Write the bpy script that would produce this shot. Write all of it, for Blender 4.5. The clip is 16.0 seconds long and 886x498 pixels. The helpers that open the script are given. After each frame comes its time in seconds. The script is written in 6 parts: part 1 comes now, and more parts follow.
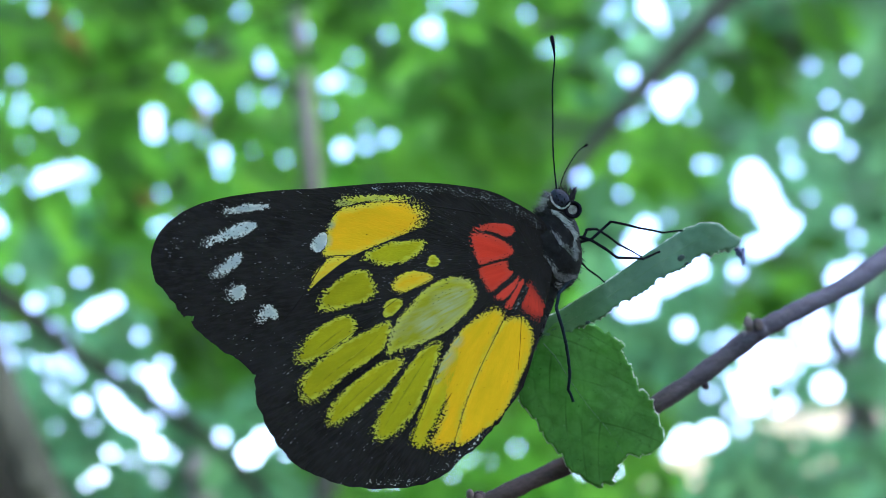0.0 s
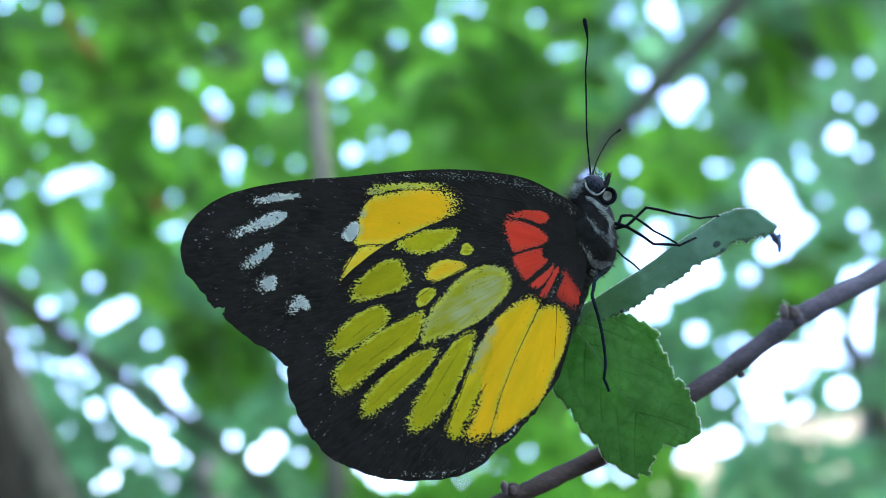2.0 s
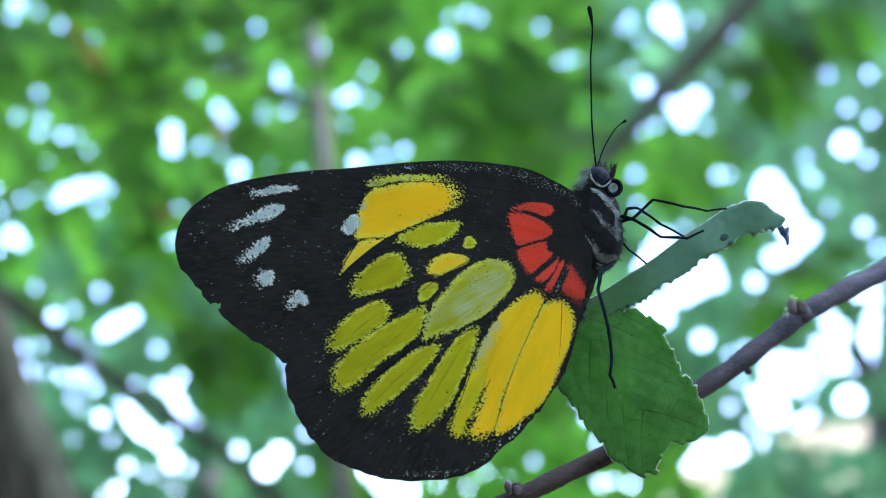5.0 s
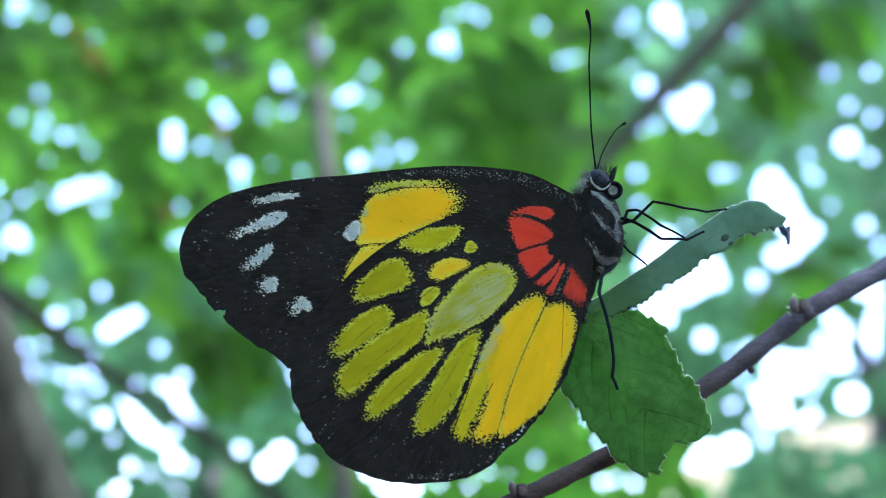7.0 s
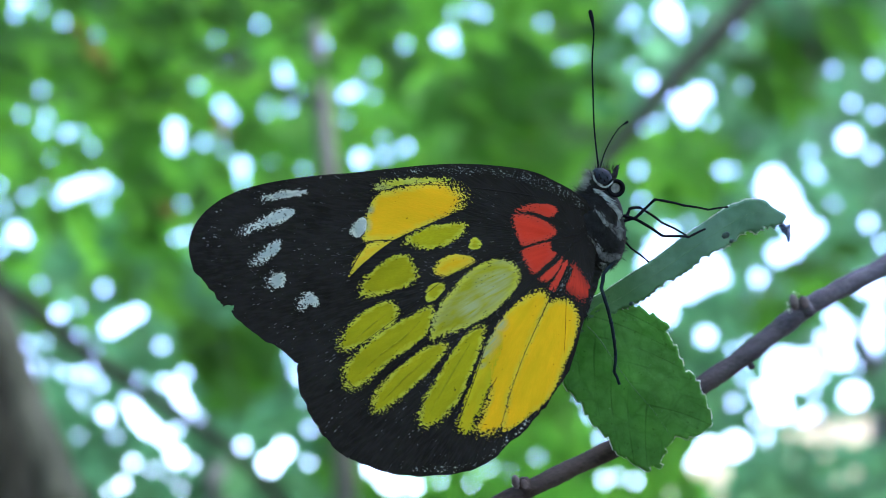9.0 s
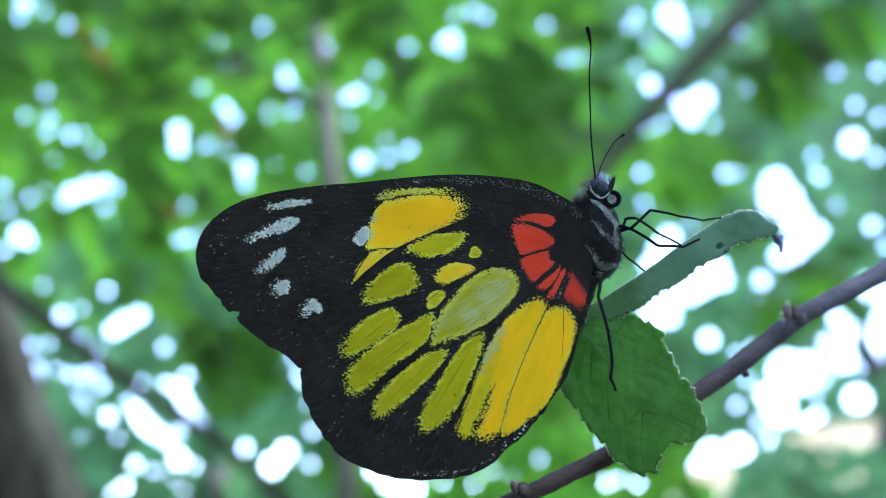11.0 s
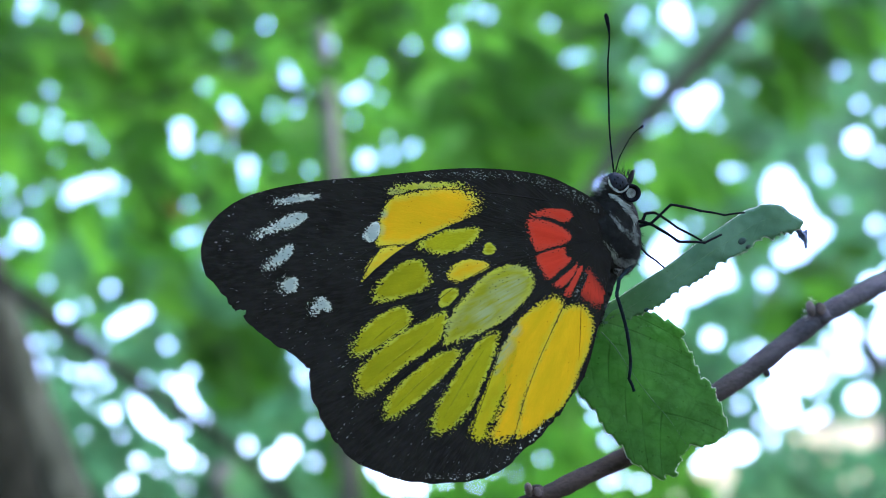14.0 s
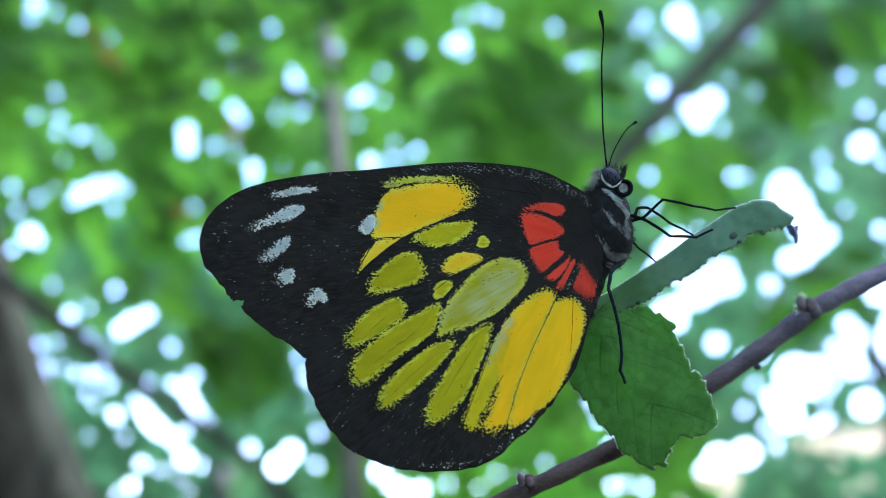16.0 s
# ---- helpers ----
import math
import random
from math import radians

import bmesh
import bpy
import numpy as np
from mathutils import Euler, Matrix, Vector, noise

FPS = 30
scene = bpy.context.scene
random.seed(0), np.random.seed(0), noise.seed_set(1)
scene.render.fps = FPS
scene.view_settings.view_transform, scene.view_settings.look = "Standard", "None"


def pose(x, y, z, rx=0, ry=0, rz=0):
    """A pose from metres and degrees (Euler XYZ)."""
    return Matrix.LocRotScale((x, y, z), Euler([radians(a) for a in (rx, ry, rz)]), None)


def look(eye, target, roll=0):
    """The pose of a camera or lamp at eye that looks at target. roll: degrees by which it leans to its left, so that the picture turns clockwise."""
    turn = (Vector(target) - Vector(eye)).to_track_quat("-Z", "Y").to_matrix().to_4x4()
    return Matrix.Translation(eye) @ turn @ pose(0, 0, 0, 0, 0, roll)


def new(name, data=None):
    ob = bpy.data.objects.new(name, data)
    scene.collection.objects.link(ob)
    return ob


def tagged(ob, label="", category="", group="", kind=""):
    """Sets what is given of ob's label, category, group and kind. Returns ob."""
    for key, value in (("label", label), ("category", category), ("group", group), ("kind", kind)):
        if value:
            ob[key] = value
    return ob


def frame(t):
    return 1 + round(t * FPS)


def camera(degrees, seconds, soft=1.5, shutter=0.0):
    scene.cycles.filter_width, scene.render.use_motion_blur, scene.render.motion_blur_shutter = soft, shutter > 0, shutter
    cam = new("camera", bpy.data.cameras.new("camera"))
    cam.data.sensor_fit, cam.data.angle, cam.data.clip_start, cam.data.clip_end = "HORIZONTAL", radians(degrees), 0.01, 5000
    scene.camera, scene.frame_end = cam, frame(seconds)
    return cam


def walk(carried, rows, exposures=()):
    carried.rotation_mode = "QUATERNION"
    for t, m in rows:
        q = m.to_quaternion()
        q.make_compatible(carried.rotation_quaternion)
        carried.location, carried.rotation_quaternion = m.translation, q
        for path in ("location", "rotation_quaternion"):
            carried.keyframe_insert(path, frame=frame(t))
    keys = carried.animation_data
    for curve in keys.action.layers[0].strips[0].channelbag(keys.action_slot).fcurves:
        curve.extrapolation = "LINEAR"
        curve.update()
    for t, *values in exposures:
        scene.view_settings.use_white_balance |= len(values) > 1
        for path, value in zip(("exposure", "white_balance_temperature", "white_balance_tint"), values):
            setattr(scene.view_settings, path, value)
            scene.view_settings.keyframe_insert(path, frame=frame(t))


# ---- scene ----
# A butterfly on a chewed leaf, filmed from about seven centimetres under trees.
cam = camera(66, 16.0, soft=0.6)
cam.data.dof.use_dof = True
cam.data.dof.focus_distance = 0.0695
cam.data.dof.aperture_fstop = 12.0
cam.data.dof.aperture_blades = 0

walk(cam, [
    (0.0, pose(0.00000, 0.00000, 1.50000, 117.131, 0.398, -1.959)),
    (0.3, pose(0.00000, 0.00000, 1.50000, 117.136, 0.252, -1.785)),
    (0.5, pose(0.00000, 0.00000, 1.50000, 117.139, 0.155, -1.669)),
    (0.8, pose(0.00000, 0.00000, 1.50000, 117.176, 0.102, -1.502)),
    (1.0, pose(0.00000, 0.00000, 1.50000, 117.200, 0.067, -1.391)),
    (1.3, pose(0.00000, 0.00000, 1.50000, 117.277, -0.026, -1.293)),
    (1.5, pose(0.00000, 0.00000, 1.50000, 117.329, -0.088, -1.229)),
    (1.8, pose(0.00000, 0.00000, 1.50000, 117.421, 0.007, -1.177)),
    (2.0, pose(0.00000, 0.00000, 1.50000, 117.482, 0.070, -1.142)),
    (2.3, pose(0.00000, 0.00000, 1.50000, 117.581, 0.028, -1.103)),
    (2.5, pose(0.00000, 0.00000, 1.50000, 117.646, 0.000, -1.078)),
    (2.8, pose(0.00000, 0.00000, 1.50000, 117.770, 0.047, -0.978)),
    (3.0, pose(0.00000, 0.00000, 1.50000, 117.852, 0.078, -0.912)),
    (3.3, pose(0.00000, 0.00000, 1.50000, 117.943, 0.023, -0.871)),
    (3.5, pose(0.00000, 0.00000, 1.50000, 118.003, -0.014, -0.843)),
    (3.8, pose(0.00000, 0.00000, 1.50000, 118.125, 0.059, -0.798)),
    (4.0, pose(0.00000, 0.00000, 1.50000, 118.207, 0.108, -0.768)),
    (4.2, pose(0.00000, 0.00000, 1.50000, 118.201, 0.102, -0.751)),
    (6.3, pose(0.00000, 0.00000, 1.50000, 118.142, 0.039, -0.580)),
    (6.5, pose(0.00000, 0.00000, 1.50000, 118.137, 0.033, -0.564)),
    (6.8, pose(0.00000, 0.00000, 1.50000, 118.113, 0.084, -0.538)),
    (7.0, pose(0.00000, 0.00000, 1.50000, 118.098, 0.117, -0.520)),
    (7.3, pose(0.00000, 0.00000, 1.50000, 117.989, 0.174, -0.455)),
    (7.5, pose(0.00000, 0.00000, 1.50000, 117.916, 0.212, -0.411)),
    (7.8, pose(0.00000, 0.00000, 1.50000, 117.847, 0.089, -0.412)),
    (8.0, pose(0.00000, 0.00000, 1.50000, 117.800, 0.007, -0.413)),
    (8.3, pose(0.00000, 0.00000, 1.50000, 117.779, 0.047, -0.396)),
    (8.5, pose(0.00000, 0.00000, 1.50000, 117.766, 0.073, -0.385)),
    (8.8, pose(0.00000, 0.00000, 1.50000, 117.828, 0.050, -0.397)),
    (9.0, pose(0.00000, 0.00000, 1.50000, 117.870, 0.034, -0.405)),
    (9.2, pose(0.00000, 0.00000, 1.50000, 117.890, 0.018, -0.388)),
    (11.3, pose(0.00000, 0.00000, 1.50000, 118.096, -0.151, -0.209)),
    (11.5, pose(0.00000, 0.00000, 1.50000, 118.116, -0.167, -0.192)),
    (11.8, pose(0.00000, 0.00000, 1.50000, 118.053, -0.180, -0.189)),
    (12.0, pose(0.00000, 0.00000, 1.50000, 118.011, -0.190, -0.187)),
    (12.3, pose(0.00000, 0.00000, 1.50000, 118.004, -0.076, -0.075)),
    (12.5, pose(0.00000, 0.00000, 1.50000, 118.000, 0.000, -0.000)),
    (12.8, pose(0.00000, 0.00000, 1.50000, 117.974, -0.140, -0.046)),
    (13.0, pose(0.00000, 0.00000, 1.50000, 117.958, -0.234, -0.076)),
    (13.3, pose(0.00000, 0.00000, 1.50000, 117.945, -0.266, -0.112)),
    (13.5, pose(0.00000, 0.00000, 1.50000, 117.936, -0.287, -0.137)),
    (13.8, pose(0.00000, 0.00000, 1.50000, 117.937, -0.318, -0.106)),
    (14.0, pose(0.00000, 0.00000, 1.50000, 117.937, -0.339, -0.086)),
    (14.3, pose(0.00000, 0.00000, 1.50000, 118.006, -0.521, -0.045)),
    (14.5, pose(0.00000, 0.00000, 1.50000, 118.051, -0.643, -0.018)),
    (14.8, pose(0.00000, 0.00000, 1.50000, 118.106, -0.643, 0.024)),
    (15.0, pose(0.00000, 0.00000, 1.50000, 118.143, -0.643, 0.052)),
    (15.3, pose(0.00000, 0.00000, 1.50000, 118.164, -0.691, 0.081)),
    (15.5, pose(0.00000, 0.00000, 1.50000, 118.178, -0.723, 0.100)),
    (15.8, pose(0.00000, 0.00000, 1.50000, 118.200, -0.722, 0.087)),
    (16.0, pose(0.00000, 0.00000, 1.50000, 118.214, -0.722, 0.078)),
], [(0.0, 3.82, 5700, 33), (16.0, 3.82, 5700, 33)])

# ---- light ----
world = bpy.data.worlds.new("sky")
scene.world = world
world.use_nodes = True
wn = world.node_tree
sky = wn.nodes.new("ShaderNodeTexSky")
sky.sky_type = "NISHITA"
sky.sun_disc = False
sky.sun_elevation = radians(58)
sky.sun_rotation = radians(125)
sky.dust_density = 0.8
sky.air_density = 1.2
wn.links.new(sky.outputs[0], wn.nodes["Background"].inputs[0])
wn.nodes["Background"].inputs[1].default_value = 0.15
sun = new("sun", bpy.data.lights.new("sun", "SUN"))
sun.data.energy = 1.2
sun.data.angle = radians(14)
sun.data.color = (1.0, 0.96, 0.88)
sun.matrix_world = look((math.sin(radians(125)) * 5, math.cos(radians(125)) * 5, 9.5), (0, 0, 1.5))


# ---- materials ----
def material(name):
    m = bpy.data.materials.new(name)
    m.use_nodes = True
    return m, m.node_tree, m.node_tree.nodes["Principled BSDF"]


def node(nt, kind, **sets):
    n = nt.nodes.new(kind)
    for key, value in sets.items():
        if key == "operation":
            n.operation = value
        elif key == "data_type":
            n.data_type = value
        elif key == "attribute_name":
            n.attribute_name = value
    return n


def coords(nt, stretch=(1, 1, 1), turn=0):
    tc = nt.nodes.new("ShaderNodeTexCoord")
    mp = nt.nodes.new("ShaderNodeMapping")
    mp.inputs["Scale"].default_value = stretch
    mp.inputs["Rotation"].default_value = (0, 0, radians(turn))
    nt.links.new(tc.outputs["Object"], mp.inputs["Vector"])
    return mp.outputs[0]


def grain(nt, scale, detail=3, vec=None, rough=0.55):
    n = nt.nodes.new("ShaderNodeTexNoise")
    n.inputs["Scale"].default_value = scale
    n.inputs["Detail"].default_value = detail
    n.inputs["Roughness"].default_value = rough
    nt.links.new(vec if vec else coords(nt), n.inputs["Vector"])
    return n.outputs["Fac"]


def remap(nt, value, a, b, c=0.0, d=1.0):
    n = nt.nodes.new("ShaderNodeMapRange")
    nt.links.new(value, n.inputs[0])
    for i, v in enumerate((a, b, c, d)):
        n.inputs[i + 1].default_value = v
    return n.outputs[0]


def calc(nt, op, a, b):
    n = node(nt, "ShaderNodeMath", operation=op)
    for i, v in enumerate((a, b)):
        if isinstance(v, (int, float)):
            n.inputs[i].default_value = v
        else:
            nt.links.new(v, n.inputs[i])
    return n.outputs[0]


def blend(nt, fac, a, b):
    n = node(nt, "ShaderNodeMix", data_type="RGBA")
    nt.links.new(fac, n.inputs[0])
    for i, v in ((6, a), (7, b)):
        if isinstance(v, tuple):
            n.inputs[i].default_value = (*v, 1)
        else:
            nt.links.new(v, n.inputs[i])
    return n.outputs[2]


def relief(nt, bs, height, strength, distance):
    n = nt.nodes.new("ShaderNodeBump")
    n.inputs["Strength"].default_value = strength
    n.inputs["Distance"].default_value = distance
    nt.links.new(height, n.inputs["Height"])
    nt.links.new(n.outputs[0], bs.inputs["Normal"])


def ray_vector(nt, stretch):
    """Wing coordinates that run outward from the wing's root, so that scales lie in rows."""
    at = node(nt, "ShaderNodeAttribute", attribute_name="ray")
    mp = nt.nodes.new("ShaderNodeMapping")
    mp.inputs["Scale"].default_value = stretch
    nt.links.new(at.outputs["Vector"], mp.inputs["Vector"])
    return mp.outputs[0]


def scale_dice(nt, size, stretch=(0.75, 1.3, 1)):
    """A chance value, nought to one, for each single wing scale of about that size in mm."""
    v = nt.nodes.new("ShaderNodeTexVoronoi")
    v.inputs["Scale"].default_value = 1.0 / size
    nt.links.new(ray_vector(nt, stretch), v.inputs["Vector"])
    sep = nt.nodes.new("ShaderNodeSeparateColor")
    nt.links.new(v.outputs["Color"], sep.inputs[0])
    return sep.outputs[0]


def even_dice(nt, size):
    """A chance value for each scale, the scales lying evenly over the wing, size in mm."""
    v = nt.nodes.new("ShaderNodeTexVoronoi")
    v.inputs["Scale"].default_value = 1000.0 / size
    nt.links.new(coords(nt, (0.85, 1.15, 0.3), 35), v.inputs["Vector"])
    sep = nt.nodes.new("ShaderNodeSeparateColor")
    nt.links.new(v.outputs["Color"], sep.inputs[0])
    return sep.outputs[0]


def wing_black(nt):
    """Black scales, dusted with single pale ones in short rows."""
    base = blend(nt, remap(nt, grain(nt, 260, 3), 0.35, 0.7), (0.0082, 0.0080, 0.0070), (0.0138, 0.0136, 0.0122))
    base = blend(nt, remap(nt, grain(nt, 1.4, 2, ray_vector(nt, (0.5, 3.0, 1))), 0.4, 0.7), base, (0.0158, 0.0156, 0.0140))
    zone = remap(nt, grain(nt, 300, 5, None, 0.75), 0.48, 0.78)
    rows = remap(nt, grain(nt, 2.2, 3, ray_vector(nt, (0.5, 2.4, 1)), 0.7), 0.50, 0.74)
    chance = calc(nt, "ADD", calc(nt, "MULTIPLY", zone, 0.05), calc(nt, "MULTIPLY", calc(nt, "MULTIPLY", rows, zone), 0.30))
    dust = calc(nt, "GREATER_THAN", calc(nt, "ADD", scale_dice(nt, 0.12, (0.5, 1.6, 1)), chance), 1.0)
    return blend(nt, calc(nt, "MULTIPLY", dust, remap(nt, scale_dice(nt, 0.17), 0, 1, 0.05, 0.85)), base, (0.15, 0.16, 0.155))


def wing_material(name, light=None, deep=None, rim=None, streak=None, speck=0.0, wide=0.55):
    m, nt, bs = material(name)
    dark = wing_black(nt)
    if light:
        edge = node(nt, "ShaderNodeAttribute", attribute_name="edge").outputs["Fac"]
        fuzz = node(nt, "ShaderNodeAttribute", attribute_name="fuzz").outputs["Fac"]
        tone = blend(nt, remap(nt, calc(nt, "ADD", calc(nt, "MULTIPLY", grain(nt, 0.45, 3, ray_vector(nt, (0.45, 0.9, 1))), 0.75), calc(nt, "MULTIPLY", grain(nt, 1.0, 4, ray_vector(nt, (0.25, 1.3, 1))), 0.25)), 0.34, 0.66), deep, light)
        tone = blend(nt, remap(nt, scale_dice(nt, 0.14), 0.2, 1.0, 0, 0.35), tone, deep)
        if rim:
            soft = calc(nt, "ADD", edge, remap(nt, grain(nt, 2.0, 3, ray_vector(nt, (0.5, 1, 1))), 0.2, 0.8, -0.35, 0.35))
            tone = blend(nt, remap(nt, soft, 0.0, wide, 0.75, 0.0), tone, rim)
            frost = node(nt, "ShaderNodeAttribute", attribute_name="frost").outputs["Fac"]
            smear = calc(nt, "MULTIPLY", frost, remap(nt, grain(nt, 1.2, 4, ray_vector(nt, (0.3, 1.4, 1))), 0.34, 0.58))
            tone = blend(nt, smear, tone, (0.235, 0.275, 0.13))
        if streak:
            tone = blend(nt, remap(nt, grain(nt, 0.55, 4, ray_vector(nt, (0.45, 0.9, 1))), 0.47, 0.70, 0.0, 0.6), tone, streak)
        if speck:
            tone = blend(nt, calc(nt, "GREATER_THAN", calc(nt, "ADD", even_dice(nt, 0.095), calc(nt, "ADD", remap(nt, grain(nt, 900, 4, None, 0.7), 0.5, 0.75, 0.0, 4.0 * speck), remap(nt, edge, 0.0, 0.5, 0.045, 0.0))), 1.0 - 0.2 * speck), tone, dark)
        clump = remap(nt, grain(nt, 5200, 2, coords(nt, (0.8, 1.1, 0.3), 35), 0.6), 0.39, 0.61, -1.0, 1.0)
        dice = calc(nt, "ADD", calc(nt, "MULTIPLY", remap(nt, even_dice(nt, 0.11), 0.0, 1.0, -1.0, 1.0), 0.5), calc(nt, "MULTIPLY", clump, 0.75))
        wave = remap(nt, grain(nt, 1.3, 3, ray_vector(nt, (0.5, 1.6, 1))), 0.3, 0.7, -1.0, 1.0)
        reach = calc(nt, "ADD", edge, calc(nt, "MULTIPLY", calc(nt, "ADD", calc(nt, "MULTIPLY", dice, 0.75), calc(nt, "MULTIPLY", wave, 0.35)), fuzz))
        col = blend(nt, remap(nt, reach, -0.04, 0.04), dark, tone)
    else:
        col = dark
    nt.links.new(col, bs.inputs["Base Color"])
    bs.inputs["Roughness"].default_value = 0.85
    bs.inputs["Specular IOR Level"].default_value = 0.02
    relief(nt, bs, grain(nt, 3.8, 2, ray_vector(nt, (0.5, 1.5, 1))), 0.4, 0.00006)
    return m


def plain_material(name, a, b, scale, rough=0.6, bump=0.3, dist=0.0001, spec=0.4, stretch=(1, 1, 1)):
    m, nt, bs = material(name)
    vec = coords(nt, stretch)
    big = grain(nt, scale, 4, vec)
    small = grain(nt, scale * 7, 3, vec)
    col = blend(nt, remap(nt, calc(nt, "ADD", calc(nt, "MULTIPLY", big, 0.65), calc(nt, "MULTIPLY", small, 0.35)), 0.36, 0.64), a, b)
    nt.links.new(col, bs.inputs["Base Color"])
    bs.inputs["Roughness"].default_value = rough
    bs.inputs["Specular IOR Level"].default_value = spec
    relief(nt, bs, small, bump, dist)
    return m


def bark_material():
    """Twig bark: brown, turning slate-grey along the stem, a tone painted for glare."""
    m, nt, bs = material("twig_bark")
    vec = coords(nt, (0.45, 0.8, 1))
    big, small = grain(nt, 520, 4, vec), grain(nt, 3600, 3, vec)
    f = remap(nt, calc(nt, "ADD", calc(nt, "MULTIPLY", big, 0.6), calc(nt, "MULTIPLY", small, 0.4)), 0.36, 0.64)
    sep = nt.nodes.new("ShaderNodeSeparateXYZ")
    nt.links.new(coords(nt), sep.inputs[0])
    # Veiling glare from the bright background, mixed into the colour along x.
    glare = remap(nt, calc(nt, "ADD", sep.outputs[0], calc(nt, "MULTIPLY", grain(nt, 160, 3), 0.010)), 0.034, 0.062)
    bark_brown = blend(nt, f, (0.0090, 0.0064, 0.0050), (0.033, 0.0248, 0.0200))
    glare_grey = blend(nt, f, (0.024, 0.026, 0.035), (0.056, 0.060, 0.081))
    nt.links.new(blend(nt, glare, bark_brown, glare_grey), bs.inputs["Base Color"])
    bs.inputs["Roughness"].default_value = 0.75
    bs.inputs["Specular IOR Level"].default_value = 0.25
    relief(nt, bs, calc(nt, "ADD", small, calc(nt, "MULTIPLY", big, 0.8)), 0.7, 0.0002)
    return m


def leaf_material(name, a, b, glow, scale, through_share=0.5, rough=0.5, island=False, veins=0.0, base=None):
    """Leaf blade: reflects a to b, lets light through in the colour glow."""
    m, nt, bs = material(name)
    tone = grain(nt, scale, 4)
    if island:
        geo = nt.nodes.new("ShaderNodeNewGeometry")
        tone = calc(nt, "ADD", calc(nt, "MULTIPLY", tone, 0.4), calc(nt, "MULTIPLY", geo.outputs["Random Per Island"], 0.6))
    f = remap(nt, tone, 0.25, 0.75)
    col = blend(nt, f, a, b)
    thin = blend(nt, f, tuple(0.6 * c for c in glow), tuple(1.25 * c for c in glow))
    if veins:
        at = node(nt, "ShaderNodeAttribute", attribute_name="leaf_axis").outputs["Vector"]
        sep = nt.nodes.new("ShaderNodeSeparateXYZ")
        nt.links.new(at, sep.inputs[0])
        if base:
            col = blend(nt, remap(nt, calc(nt, "ADD", sep.outputs[0], calc(nt, "MULTIPLY", grain(nt, 180, 3), 3.0)), 3.0, 12.0), base, col)
        off = calc(nt, "ABSOLUTE", sep.outputs[1], 0.0)
        slant = calc(nt, "SUBTRACT", sep.outputs[0], calc(nt, "ADD", calc(nt, "MULTIPLY", off, 1.0), calc(nt, "MULTIPLY", calc(nt, "MULTIPLY", off, off), 0.11)))
        turn = calc(nt, "SUBTRACT", calc(nt, "FRACT", calc(nt, "DIVIDE", slant, sep.outputs[2]), 0.0), 0.5)
        rib = calc(nt, "MULTIPLY", calc(nt, "ABSOLUTE", turn, 0.0), sep.outputs[2])
        wob = calc(nt, "ADD", rib, calc(nt, "MULTIPLY", grain(nt, 420, 4), 0.28))
        line = calc(nt, "MULTIPLY", remap(nt, wob, 0.15, 0.33, 1.0, 0.0), remap(nt, grain(nt, 300, 3), 0.38, 0.6))
        bent = nt.nodes.new("ShaderNodeVectorMath")
        bent.operation = "ADD"
        warp = nt.nodes.new("ShaderNodeTexNoise")
        warp.inputs["Scale"].default_value = 500
        nt.links.new(coords(nt), warp.inputs["Vector"])
        shrink = nt.nodes.new("ShaderNodeVectorMath")
        shrink.operation = "SCALE"
        shrink.inputs["Scale"].default_value = 0.0016
        nt.links.new(warp.outputs["Color"], shrink.inputs[0])
        nt.links.new(coords(nt, (1, 1, 0.2)), bent.inputs[0])
        nt.links.new(shrink.outputs[0], bent.inputs[1])
        nets = []
        for size, wide in ((380, 0.11), (1000, 0.13)):
            net = nt.nodes.new("ShaderNodeTexVoronoi")
            net.feature = "DISTANCE_TO_EDGE"
            net.inputs["Scale"].default_value = size
            nt.links.new(bent.outputs[0], net.inputs["Vector"])
            nets.append(remap(nt, net.outputs["Distance"], 0.0, wide, 1.0, 0.0))
        patchy = remap(nt, grain(nt, 200, 3), 0.35, 0.65, 0.25, 1.0)
        col = blend(nt, calc(nt, "MULTIPLY", line, 0.55 * veins), col, tuple(0.34 * c for c in a))
        col = blend(nt, calc(nt, "MULTIPLY", calc(nt, "MULTIPLY", nets[0], patchy), 0.36 * veins), col, tuple(0.42 * c for c in a))
        col = blend(nt, calc(nt, "MULTIPLY", nets[1], 0.22 * veins), col, tuple(0.5 * c for c in a))
        spots = remap(nt, grain(nt, 1900, 2), 0.69, 0.73)
        col = blend(nt, spots, col, (0.008, 0.012, 0.006))
        pale = remap(nt, grain(nt, 2600, 2), 0.70, 0.76, 0.0, 0.6)
        col = blend(nt, pale, col, (0.16, 0.26, 0.15))
        thin = blend(nt, calc(nt, "MULTIPLY", line, 0.6 * veins), thin, tuple(0.3 * c for c in glow))
        thin = blend(nt, calc(nt, "MULTIPLY", calc(nt, "MULTIPLY", nets[0], patchy), 0.26 * veins), thin, tuple(0.35 * c for c in glow))
        height = calc(nt, "ADD", calc(nt, "MULTIPLY", line, -0.5), calc(nt, "MULTIPLY", nets[0], -0.35))
        relief(nt, bs, calc(nt, "ADD", calc(nt, "ADD", height, calc(nt, "MULTIPLY", nets[1], -0.15)), grain(nt, 1300, 4)), 0.2 + 0.3 * veins, 0.00012)
    nt.links.new(col, bs.inputs["Base Color"])
    bs.inputs["Roughness"].default_value = rough
    bs.inputs["Specular IOR Level"].default_value = 0.10 if veins and rough > 0.45 else 0.35 if veins else 0.26
    tr = nt.nodes.new("ShaderNodeBsdfTranslucent")
    nt.links.new(thin, tr.inputs["Color"])
